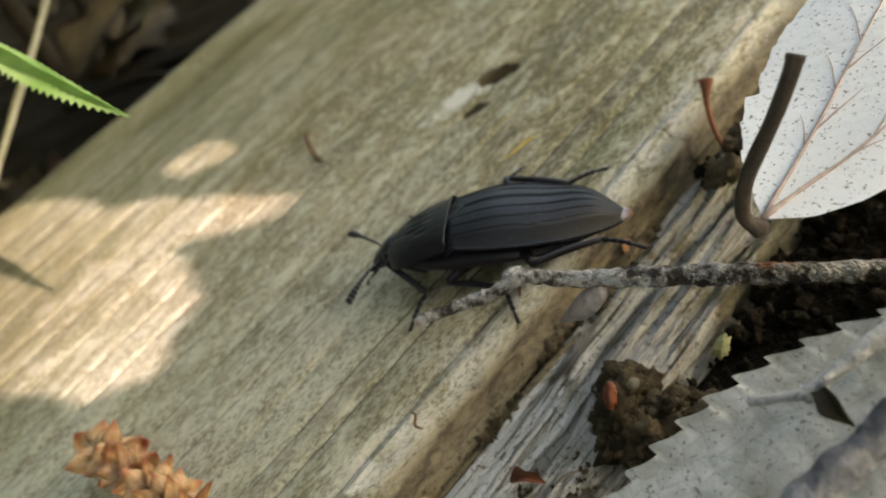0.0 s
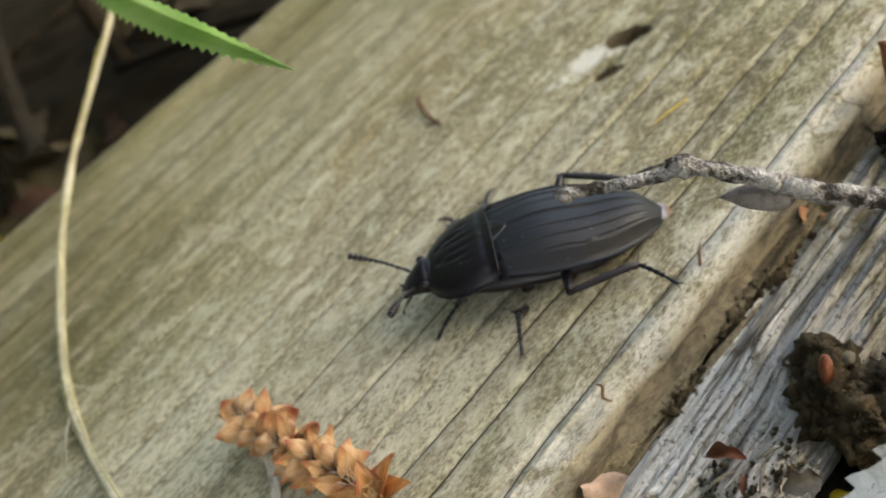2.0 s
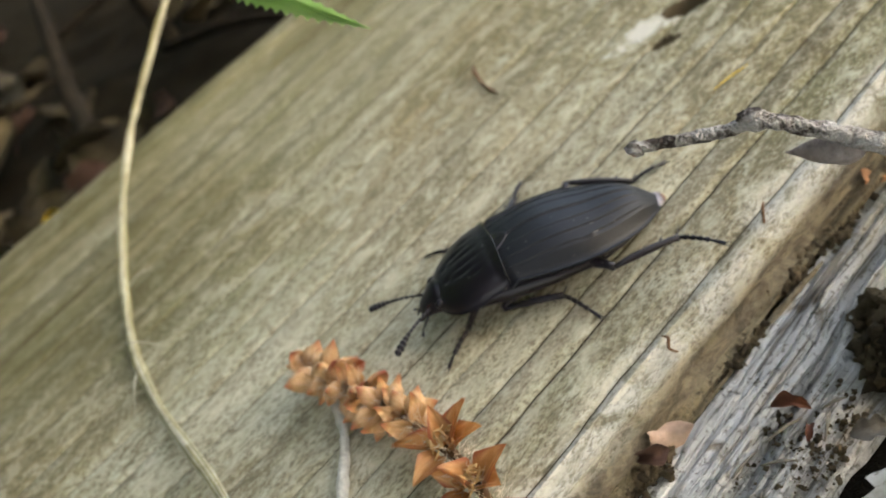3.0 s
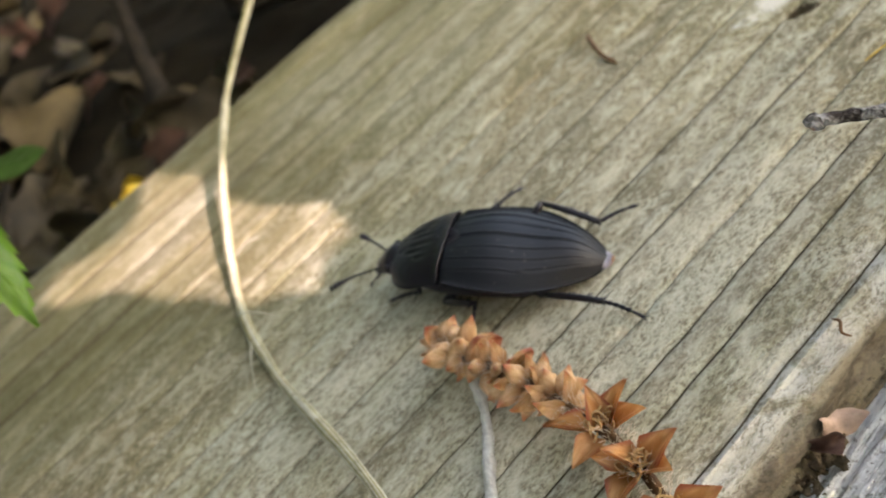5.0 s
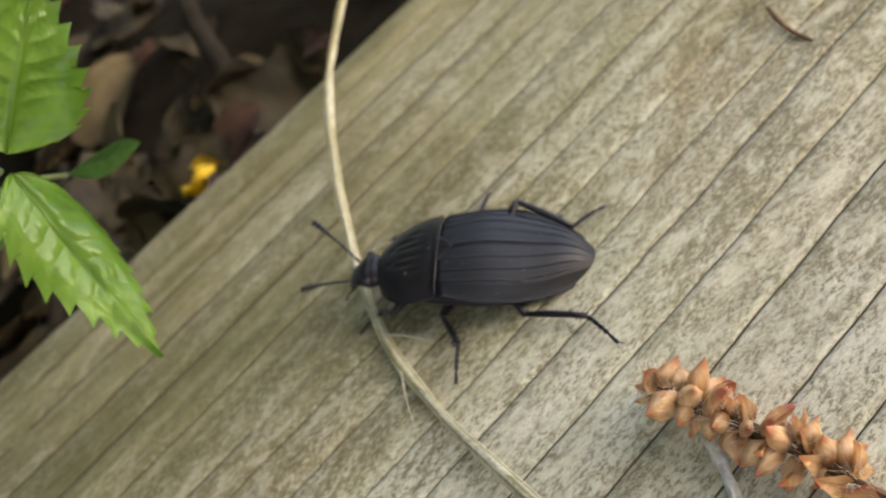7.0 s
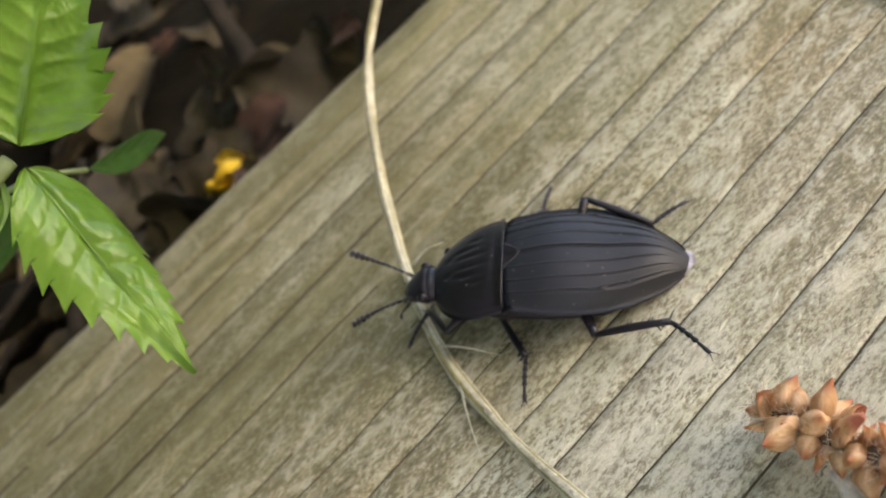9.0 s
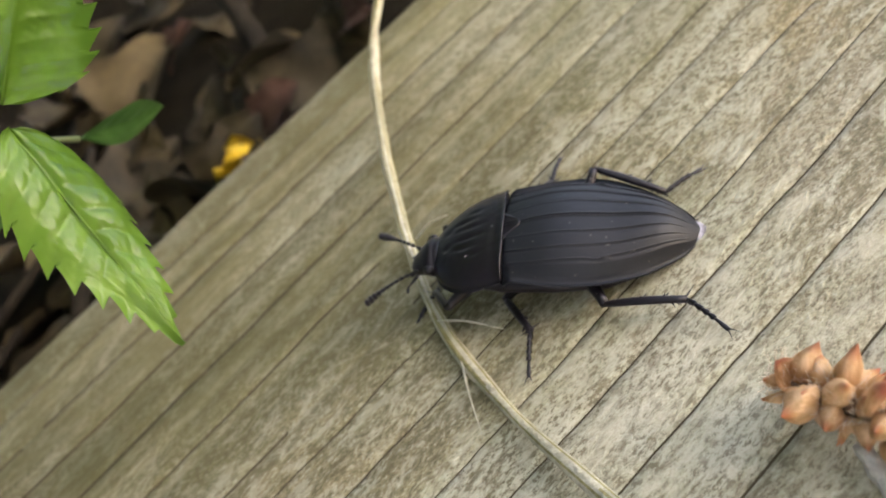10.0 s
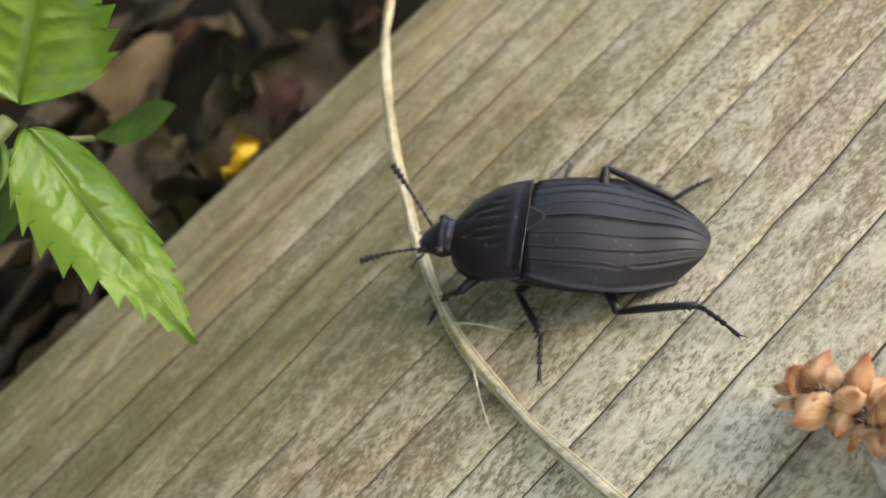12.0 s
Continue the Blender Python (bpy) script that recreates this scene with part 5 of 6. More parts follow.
def soil():
    rng = random.Random(21)
    heap = []
    for cx, cy, wide, high, count in ((3.1, 0.95, 0.13, 0.12, 300), (3.26, 0.8, 0.175, 0.26, 620), (3.44, 0.74, 0.12, 0.15, 330), (3.46, 0.9, 0.16, 0.12, 300)):
        for _ in range(count):
            r, a = wide * math.sqrt(rng.random()), rng.uniform(0, 6.28)
            x, y = cx + r * math.cos(a), cy + r * math.sin(a) * 1.1
            z = -0.38 + (high + 0.14 * noise.noise(Vector((x * 8, y * 8, 2)))) * max(0, 1 - (r / wide) ** 1.5) + rng.uniform(-0.04, 0.02)
            heap.append((x, y, z, rng.choice((0.007, 0.01, 0.013, 0.018, 0.024, 0.032) if rng.random() < 0.93 else (0.045, 0.055, 0.07))))
    crumbs("soil_heap", heap, CRUMBS, 1, "heap of dark crumbly soil on the bleached timber")
    ground_bits = []
    for _ in range(3600):
        x, y = rng.uniform(3.2, 5.2), rng.uniform(-1.4, 4.6)
        if y < 0.75 and x < 3.46:
            continue
        ground_bits.append((x, y, ground_height(x, y) + rng.uniform(-0.01, 0.05), rng.choice((0.01, 0.015, 0.02, 0.03, 0.05))))
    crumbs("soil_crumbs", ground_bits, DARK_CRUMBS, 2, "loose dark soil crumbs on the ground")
    dirt = []
    for _ in range(420):
        r, a = 0.4 * rng.random(), rng.uniform(0, 6.28)
        dirt.append((3.15 + r * math.cos(a) * 0.5, 0.15 + r * math.sin(a), -0.365 + rng.uniform(-0.02, 0.03), rng.choice((0.003, 0.005, 0.008, 0.011, 0.016))))
    crumbs("timber_dirt", dirt, CRUMBS, 5, "dirt and crumbs lying on the bleached timber")
    gap = []
    for _ in range(1600):
        y = rng.uniform(-3.5, 5.5)
        thick = 0.5 + 0.5 * noise.noise(Vector((y * 1.2, 0, 0)))
        gap.append((2.665 + rng.uniform(-0.05, 0.06), y, -0.44 + 0.1 * thick + rng.uniform(-0.04, 0.05), rng.choice((0.01, 0.014, 0.02, 0.03, 0.045))))
    for cx, cy, cz, count in ((2.66, 0.93, -0.24, 90), (2.68, 0.4, -0.26, 60), (2.7, 1.3, -0.26, 90), (2.67, 0.62, -0.28, 50), (2.7, -0.3, -0.28, 80), (2.69, 1.75, -0.28, 70)):
        for _ in range(count):
            gap.append((cx + rng.gauss(0, 0.025), cy + rng.gauss(0, 0.09), cz + rng.gauss(0, 0.02), rng.choice((0.008, 0.012, 0.018, 0.03))))
    for x, y, z, s in ((2.7, 1.3, -0.3, 0.06), (2.67, 0.95, -0.28, 0.055)):
        gap.append((x, y, z, s))
    crumbs("gap_dirt", gap, CRUMBS, 3, "dirt packed in the gap beside the plank")


soil()
for k, (x, y, long, z) in enumerate(((2.67, -0.1, 0.9, -0.3), (2.7, 0.75, 0.7, -0.29), (2.665, 0.4, 1.2, -0.33), (2.69, 2.2, 1.0, -0.28), (2.71, -1.2, 1.1, -0.3))):
    strand("wood_splinter", [(x, y - long / 2, z), (x + 0.015, y, z + 0.02), (x + 0.03, y + long / 2, z + 0.01)], 0.018, WOOD_SIDE, "long pale splinter lying in the gap", "splinter")
for x, y, a, l in ((3.05, 0.2, 70, 0.2), (3.12, 0.05, 40, 0.16), (3.2, 0.3, 110, 0.14), (3.0, -0.05, 85, 0.22), (3.16, 0.42, 60, 0.12)):
    dx, dy = l * math.cos(radians(a)) / 2, l * math.sin(radians(a)) / 2
    strand("straw_bit", [(x - dx, y - dy, -0.33), (x, y, -0.31), (x + dx, y + dy, -0.325)], 0.008, GREY_STRAW, "short grey bit of straw on the timber", "straw")
SEED_RED = mottled("red_brown_seed", (0.3, 0.085, 0.03), (0.14, 0.035, 0.015), 500, 0.35, 0.5, 0.004, 0)
tagged(part("seed", ball("seed", (0.06, 0.03, 0.028), SEED_RED, 3, 0.35), None, "", leaf_pose((3.29, 0.745, -0.035), (3.17, 1.1, 0.3), (1, 0, 0))), "red-brown seed lying on the soil heap", "seed")
PEBBLE = mottled("grey_pebble", (0.3, 0.27, 0.2), (0.2, 0.18, 0.13), 300, 0.85)
tagged(part("pebble", ball("pebble", (0.026, 0.03, 0.025), PEBBLE, 2, 0.2), None, "", at(3.33, 0.85, -0.06)), "small grey-brown pebble on the soil heap", "pebble")
LICHEN = mottled("pale_lichen", (0.42, 0.42, 0.24), (0.25, 0.26, 0.12), 500, 0.9, 0.2, 0.03, 0)
tagged(part("lichen_chip", ball("lichen_chip", (0.032, 0.055, 0.014), LICHEN, 3, 0.7, 3, 2), None, "", at(3.46, 1.28, -0.24, 20, 30, 15)), "pale green lichen chip on the soil", "chip")


def husk():
    me = dead_leaf_mesh("husk", 0.21, 0.1, 1.2, mottled("pink_husk", (0.62, 0.44, 0.33), (0.5, 0.36, 0.28), 250, 0.75, 0.3, 0.01, 0), -1.5, 3.0)
    ob = part("husk", me, None, "", at(2.73, -0.12, -0.14, 30, 15, 60))
    return tagged(ob, "pinkish curled husk wedged in the gap", "husk")


husk()
tagged(part("bark_chip", dead_leaf_mesh("bark_chip", 0.16, 0.06, 1, mottled("orange_chip", (0.45, 0.22, 0.1), (0.35, 0.17, 0.08), 300), -0.5, 6.0), None, "", at(2.72, 1.66, -0.22, 50, 30, 70)), "orange bark chip stuck in the gap", "chip")
for x, y, z, a, s in ((3.03, 0.3, -0.3, 30, 0.17), (3.16, 0.22, -0.3, 120, 0.09)):
    tagged(part("leaf_flake", dead_leaf_mesh("leaf_flake", s, s * 0.2, 1.7, RUSSET, 1.6, a), None, "", at(x, y, z, 15, 10, a)), "russet flake of a dead leaf on the timber", "flake")
tagged(part("yellow_petal", dead_leaf_mesh("yellow_petal", 0.16, 0.06, 1, YELLOW, 0.5, 2.0), None, "", at(3.64, 0.27, -0.08, 30, 0, 20)), "yellow petal on the soil", "petal")


GREY_BARK_DULL = mottled("dull_grey_leaf", (0.2, 0.185, 0.16), (0.1, 0.09, 0.075), 300, 0.85)
tagged(part("leaf_fragment", dead_leaf_mesh("leaf_fragment", 0.17, 0.045, 2.3, GREY_BARK_DULL, 0.9, 5.0), None, "", at(3.4, 0.3, -0.2, 25, 20, 60)), "grey fragment of a dead leaf on the soil", "dead leaf")
# dark piece that stands for the shade in the husk's hollow
tagged(part("hollow_husk", dead_leaf_mesh("hollow_husk", 0.16, 0.045, 1.2, LITTER_RED, 1.6, 9.0), None, "", at(2.705, -0.25, -0.17, 40, 10, 55)), "dark piece put in for the shaded hollow under the pinkish husk", "husk")


STALK_RUSSET = mottled("russet_stalk", (0.34, 0.12, 0.05), (0.22, 0.075, 0.035), 300, 0.6, 0.4, 0.02, 0)


def stalk_tuft():
    """The short red-brown stalk with a dark clod at its foot, by the plank's edge."""
    root = at(2.9, 2.25, -0.25)
    inv = root.inverted()
    ob = thing("broken_stalk", "short red-brown broken stalk with dark dirt at its foot", "stalk", m=root)
    part("stalk", tube("stalk", spline([(2.665, 2.6, 0.15), (2.7, 2.52, 0.07), (2.76, 2.44, -0.01), (2.85, 2.36, -0.08)], 12), lambda u: 0.015 + 0.024 * max(0, 0.3 - u) * 4, STALK_RUSSET, 8, 0.3, 8), ob, "", inv)
    rng = random.Random(61)
    for k in range(16):
        p = (2.9 + rng.uniform(-0.1, 0.12), 2.3 + rng.uniform(-0.16, 0.22), -0.12 + rng.uniform(-0.06, 0.08))
        part("clod", ball("clod", (rng.uniform(0.025, 0.06),) * 3, CRUMBS, 3, 1.2, 2.4, k * 1.7), ob, "", inv @ at(*p))
    part("clod", ball("clod", (0.075, 0.08, 0.06), SOIL, 4, 1.1, 2.6, 4.0), ob, "", inv @ at(2.87, 2.22, -0.14))
    part("clod", ball("clod", (0.07, 0.09, 0.06), SOIL, 4, 1.1, 2.6, 9.0), ob, "", inv @ at(2.95, 2.42, -0.18))
    return ob


stalk_tuft()


# ---- dry leaves and sticks on the soil ----
def pale_leaf_mat(name, a, b, dots, size=110, through_light=0.0, net_dark=0.25, relief=0.018):
    n = Nodes(name, 0.75, 0, 0.3)
    cloud, net = n.noise(size, 5, 0.7), n.cells(1100, None, "Distance", "DISTANCE_TO_EDGE")
    fleck = n.noise(4600, 3, 0.65)
    c = n.mix(n.ramp(cloud, (0.35, 0.0), (0.65, 1.0)), a, b)
    c = n.mix(n.ramp(net, (0.0, net_dark), (0.05, 0.0)), c, tuple(v * 0.6 for v in a))
    c = n.mix(n.ramp(fleck, (0.6, 0.0), (0.65, dots)), c, (0.12, 0.1, 0.08))
    n.bump(cloud, relief * CM, 1.0, n.bump(net, 0.4 * relief * CM))
    m = n.done(c)
    if through_light:
        glow = n.t.nodes.new("ShaderNodeBsdfTranslucent")
        n.put(c, glow.inputs[0])
        both = n.t.nodes.new("ShaderNodeMixShader")
        both.inputs[0].default_value = through_light
        n.t.links.new(n.b.outputs[0], both.inputs[1])
        n.t.links.new(glow.outputs[0], both.inputs[2])
        n.t.links.new(both.outputs[0], n.t.nodes["Material Output"].inputs[0])
    return m


WHITE_LEAF = pale_leaf_mat("silvery_dead_leaf", (0.7, 0.71, 0.72), (0.78, 0.79, 0.8), 0.85, 110, 0.03, 0.1, 0.01)
GREY_LEAF = pale_leaf_mat("grey_dead_leaf", (0.24, 0.24, 0.205), (0.56, 0.58, 0.59), 0.7, 260)
RIB = mottled("brown_leaf_rib", (0.58, 0.47, 0.42), (0.4, 0.3, 0.26), 300, 0.7, 0.3, 0.01, 0)
GREY_BARK = mottled("grey_stick_bark", (0.78, 0.78, 0.77), (0.48, 0.48, 0.47), 400, 0.9, 0.2, 0.04, 0, 6)
BLUE_BARK = mottled("slate_branch_bark", (0.07, 0.066, 0.072), (0.46, 0.46, 0.49), 330, 0.85, 0.25, 0.08, 0, 6)


def silvery_leaf():
    """A dead leaf standing with its pale underside up; ribs fan out from its foot, and its stalk curves up before it."""
    foot = Vector((3.76, 1.43, 0.52))
    m = leaf_pose(foot, (3.628, 2.421, 0.52), (0.991, 0.132, 0.0))
    inv = at(*foot).inverted()
    ob = thing("silvery_leaf", "silvery-white dead leaf, underside up, propped on the soil", "dead leaf", m=at(*foot))

    def height(x, y):
        return 0.012 * math.sin(y * 5 + x * 3) + 0.08 * y * y + 0.01 * noise.noise(Vector((x * 3, y * 3, 1))) + 0.0006 * noise.noise(Vector((x * 15, y * 15, 1)))

    # the outline: a fan from the foot, one deep cut in its far edge, coarse teeth, and a tip further on
    left = ((0, 0.0), (0.1, 0.075), (0.3, 0.205), (0.55, 0.315), (0.735, 0.375), (0.765, 0.325), (0.85, 0.365), (1.0, 0.385), (1.2, 0.4), (1.42, 0.38), (1.8, 0.28), (2.2, 0.02))
    right = ((0, 0.0), (0.05, 0.17), (0.16, 0.31), (0.4, 0.5), (0.8, 0.62), (1.4, 0.55), (1.9, 0.3), (2.2, 0.02))

    def wide(x, knots):
        k = max(i for i, q in enumerate(knots[:-1]) if q[0] <= x + 1e-9)
        (a, p), (b, q) = knots[k], knots[k + 1]
        return p + (q - p) * min(1.0, (x - a) / (b - a))

    rows, cols = 150, 28
    verts = []
    for i in range(rows):
        x = 2.2 * i / (rows - 1)
        tooth = 0.013 * ((x * 5.4) % 1.0) ** 3 if x > 0.2 else 0.0
        for j in range(cols + 1):
            v = 2 * j / cols - 1
            y = v * (wide(x, left if v < 0 else right) + tooth) + 0.006 * noise.noise(Vector((x * 20, v, 5))) * abs(v) ** 4
            verts.append((x, y, height(x, y)))
    blade = part("blade", mesh_of("blade", verts, grid_faces(rows, cols + 1), WHITE_LEAF), ob, "", inv @ m)

    def rib(name, points, r, label=""):
        line = [Vector((p.x, p.y, height(p.x, p.y) - 0.004)) for p in spline([(x, y, 0) for x, y in points], 18)]
        part(name, tube(name, line, lambda u: 0.45 * r * (1.15 - u), RIB, 6, 0.4, 9), blade, label)

    rib("rib", [(0, 0), (0.6, 0.005), (1.17, 0.0), (2.1, 0.02)], 0.022, "pinkish brown rib")
    rib("rib", [(0, 0), (0.22, 0.1), (0.45, 0.22), (1.1, 0.48)], 0.026, "pinkish brown rib")
    for a, b in (((0.42, 0.0), (0.62, -0.09)), ((0.78, 0.0), (1.05, -0.14)), ((1.1, 0.0), (1.4, -0.16)), ((0.5, 0.0), (0.8, 0.12)), ((0.5, 0.24), (0.72, 0.26)), ((0.35, 0.17), (0.5, 0.3)), ((0.9, 0.0), (1.2, 0.15))):
        rib("side_rib", [a, ((a[0] + b[0]) / 2 + 0.02, (a[1] + b[1]) / 2), b], 0.009)
    stalk = spline([(3.76, 1.4, 0.49), (3.72, 1.38, 0.58), (3.75, 1.43, 0.74), (3.83, 1.53, 0.92), (3.88, 1.62, 1.06), (3.89, 1.67, 1.12)], 24)
    part("leaf_stalk", tube("leaf_stalk", stalk, lambda u: 0.031 + 0.003 * (u > 0.93) + 0.01 * math.exp(-((u / 0.08) ** 2)), mottled("dark_leaf_stalk", (0.04, 0.029, 0.02), (0.085, 0.062, 0.042), 300, 0.7, 0.4, 0.02, 0), 10, 0.15, 6), ob, "dark brown curved leaf stalk", inv)
    return ob


silvery_leaf()


def grey_leaf():
    foot = Vector((5.06, 1.71, 0.4))
    ob = thing("grey_leaf", "grey dry leaf with a saw-toothed edge lying over the soil", "dead leaf", m=at(*foot))
    inv = at(*foot).inverted()
    m = leaf_pose(foot, (3.52, -0.51, -0.24), (-0.85, 0.42, 0.3))
    blade = part("blade", leaf_mesh("blade", 2.8, 0.49, 21, GREY_LEAF, 0.045, 0.0, -0.05, 0.035, 0.008, 0.5, 12, 4.0, 6), ob, "", inv @ m)
    part("midrib", tube("midrib", spline([(0, 0, 0.015), (1.4, 0, 0.0), (2.7, 0, 0.01)], 10), lambda u: 0.025 * (1 - 0.8 * u), RIB, 6), blade)
    return ob


grey_leaf()


def sticks():
    line = spline([(4.04, 0.772, 0.34), (4.131, 0.818, 0.365), (4.205, 0.874, 0.38), (4.273, 1.016, 0.402), (4.334, 1.163, 0.425), (4.45, 1.4, 0.45), (4.75, 2.0, 0.3), (5.2, 2.8, -0.4)], 40)
    ob = thing("grey_stick", "pale grey stick with a broken end lying on the grey leaf", "stick")
    part("stick", tube("stick", line, lambda u: 0.017 + 0.009 * min(1, u * 3), GREY_BARK, 10, 0.35, 9), ob)
    part("stub", ball("stub", (0.04, 0.03, 0.025), GREY_BARK, 2, 0.5, 3, 1.0), ob, "", at(4.21, 0.865, 0.37))
    line = spline([(4.36, 0.1, -0.2), (4.41, 0.36, 0.35), (4.43, 0.533, 0.433), (4.462, 0.647, 0.448), (4.515, 0.783, 0.469), (4.6, 0.95, 0.49), (5.1, 2.0, -0.35)], 40)
    tagged(part("branch", tube("branch", line, lambda u: 0.06 + 0.01 * math.sin(u * 30), BLUE_BARK, 10, 0.5, 8)), "slate-grey rough branch lying over the dry leaf", "branch")
    me = dead_leaf_mesh("curled_leaf", 0.2, 0.04, 1.5, LITTER, 0.9, 8.0)
    tagged(part("curled_leaf", me, None, "", at(4.3, 0.88, 0.36, 35, 10, -30)), "dark curled dead leaf on the grey leaf", "dead leaf")


sticks()


# ---- litter beyond the plank ----
def litter():
    rng = random.Random(8)
    shapes = [dead_leaf_mesh("dead_leaf", 2.0, 0.7, 1.5 + 0.4 * k, (LITTER, LITTER, LITTER, LITTER, LITTER, LITTER_RED)[k], (0.5, -0.4, 0.7, 0.3, -0.6, 0.4)[k], k * 2.3) for k in range(6)]
    spots = [(-5.0, -0.6, 1), (-5.6, -1.9, 0), (-5.3, 1.0, 2), (-6.2, 0.6, 0), (-4.9, -3.2, 1), (-6.9, -0.8, 3), (-5.1, 2.6, 4)]
    for _ in range(210):
        spots.append((-4.6 - 16 * rng.random() ** 1.5, rng.uniform(-8, 12), rng.randrange(6)))
    for x, y, k in spots:
        z = ground_height(x, y) + rng.uniform(0.08, 0.4)
        s = rng.uniform(0.32, 0.85)
        if y > 0.6 and rng.random() < 0.8:
            continue
        ob = new("dead_leaf", shapes[k])
        ob.matrix_basis = at(x, y, z, rng.uniform(-35, 35), rng.uniform(-35, 35), rng.uniform(0, 360)) @ Matrix.Diagonal((s, s, s, 1))
        tagged(ob, "russet curled dead leaf on the forest floor" if k == 5 else "brown curled dead leaf on the forest floor", "dead leaf", "forest litter")
    for k in range(16):
        x, y = rng.uniform(-14, -5), rng.uniform(-5, 9)
        a, l = rng.uniform(0, 3.14), rng.uniform(2, 5)
        z = -0.75 + rng.uniform(-0.1, 0.2)
        d = Vector((math.cos(a), math.sin(a), rng.uniform(-0.08, 0.08))) * l
        p = Vector((x, y, z))
        ob = part("litter_twig", tube("litter_twig", spline([tuple(p - d / 2), tuple(p + Vector((0.1, 0.1, 0.15))), tuple(p + d / 2)], 14), lambda u: 0.09 - 0.04 * u, BARK, 7, 0.3, 4))
        tagged(ob, "dark thin twig among the dead leaves", "twig", "forest litter")
    for pts, r in (([(-6.3, -0.6, -0.9), (-6.63, -0.17, -0.75), (-8.0, 0.2, -0.6), (-9.15, 0.59, -0.3), (-12, 1.6, 0.4)], 0.16), ([(-8.5, 2.0, -1.0), (-8.8, 2.2, 1.0), (-9.3, 2.3, 3.5)], 0.17), ([(-10.5, 3.4, -1.0), (-10.3, 3.6, 1.5), (-10.6, 3.9, 4.0)], 0.13)):
        tagged(part("dark_stick", tube("dark_stick", spline(pts, 24), lambda u: r * (1 - 0.3 * u), BARK, 9, 0.3, 2)), "dark brown stick standing in the litter", "stick")


litter()
PALE_LITTER = mottled("pale_dead_leaf", (0.12, 0.092, 0.042), (0.02, 0.014, 0.007), 60, 0.8, 0.3, 0.02, 0)
for x, y, z, s, a in ((-7.6, 3.2, -0.55, 1.1, 20), (-8.6, 2.9, -0.5, 0.8, 75)):
    tagged(part("dead_leaf", dead_leaf_mesh("dead_leaf", 2.0 * s, 0.8 * s, 1.4, PALE_LITTER, 0.3, a), None, "", at(x, y, z, 12, -20, a)), "pale tan dead leaf lying on the litter", "dead leaf", "forest litter")


for x, y, z, long, turn, tilt, kind in ((-5.6, -0.55, -0.75, 0.62, 70, 30, 1), (-5.75, 0.7, -0.7, 0.55, 20, 25, 1), (-6.8, -2.9, -0.8, 1.2, 140, -15, 0), (-5.4, -2.2, -1.0, 1.1, 35, 10, 0), (-9.2, -1.1, -0.95, 1.5, 100, 20, 0), (-6.5, -0.1, -0.9, 1.2, 60, -20, 0), (-7.6, -1.7, -0.95, 1.3, 10, 15, 0)):
    mat = PALE_LITTER if kind == 0 else LITTER_RED
    tagged(part("dead_leaf", dead_leaf_mesh("dead_leaf", long, 0.42 * long, 1.3, mat, 0.45, turn), None, "", at(x, y, z, tilt, -tilt * 0.6, turn)), "pale tan dead leaf lying on the litter" if kind == 0 else "reddish dead leaf beside the plank", "dead leaf", "forest litter")


def yellow_flower():
    root = at(-5.58, -1.23, -1.03)
    ob = thing("yellow_flower", "small yellow blossom lying in the litter by the plank", "flower", m=root)
    for a in range(5):
        me = cup_mesh(0.35, 0.22, 0.09)
        me.materials.clear()
        me.materials.append(YELLOW)
        part("petal", me, ob, "", at(0, 0, 0.05, 0, (-62, -20, -50, -8, -35)[a], 72 * a + (0, 14, -10, 8, -6)[a]))
    part("heart", ball("heart", (0.08, 0.08, 0.08), YELLOW, 2, 0.3), ob, "", at(0, 0, 0.1))
    return ob


yellow_flower()


# ---- the leafy branch between the sun and the plank ----
CANOPY = leaf_green("canopy_leaf", (0.03, 0.07, 0.015), (0.06, 0.12, 0.03), 0.5)
ACROSS = Vector((-SUN_DIR.y, SUN_DIR.x, 0)).normalized()
UPWARD = SUN_DIR.cross(ACROSS).normalized()
SCREEN_AT = SUN_DIR * 16
GAP = [(0.82, 2.64), (1.02, 1.85), (1.08, 1.36), (0.96, 0.97), (0.79, 0.65), (1.01, 0.74), (0.99, 0.11), (1.0, -0.24), (0.87, -0.24), (0.71, 0.0), (0.63, 0.29), (0.51, 0.29), (0.29, 0.07), (-0.09, -0.14), (-0.45, -0.22), (-0.68, -0.16), (-0.85, 0.09), (-0.98, 0.47), (-1.03, 1.08), (-1.5, 1.9)]
CHINK = [(1.74, 0.8), (1.77, 0.65), (1.6, 0.53), (1.59, 0.36), (1.49, 0.33), (1.45, 0.49), (1.35, 0.52), (1.44, 0.65)]


def inside(a, b, poly):
    hit = False
    for (x0, y0), (x1, y1) in zip(poly, poly[1:] + poly[:1]):
        if (y0 > b) != (y1 > b) and a < (x1 - x0) * (b - y0) / (y1 - y0) + x0:
            hit = not hit
    return hit


def near_hole(a, b, r):
    spots = [(a, b)] + [(a + r * math.cos(i * 0.785), b + r * math.sin(i * 0.785)) for i in range(8)]
    return any(inside(x, y, gap) for gap in (GAP, CHINK) for x, y in spots)


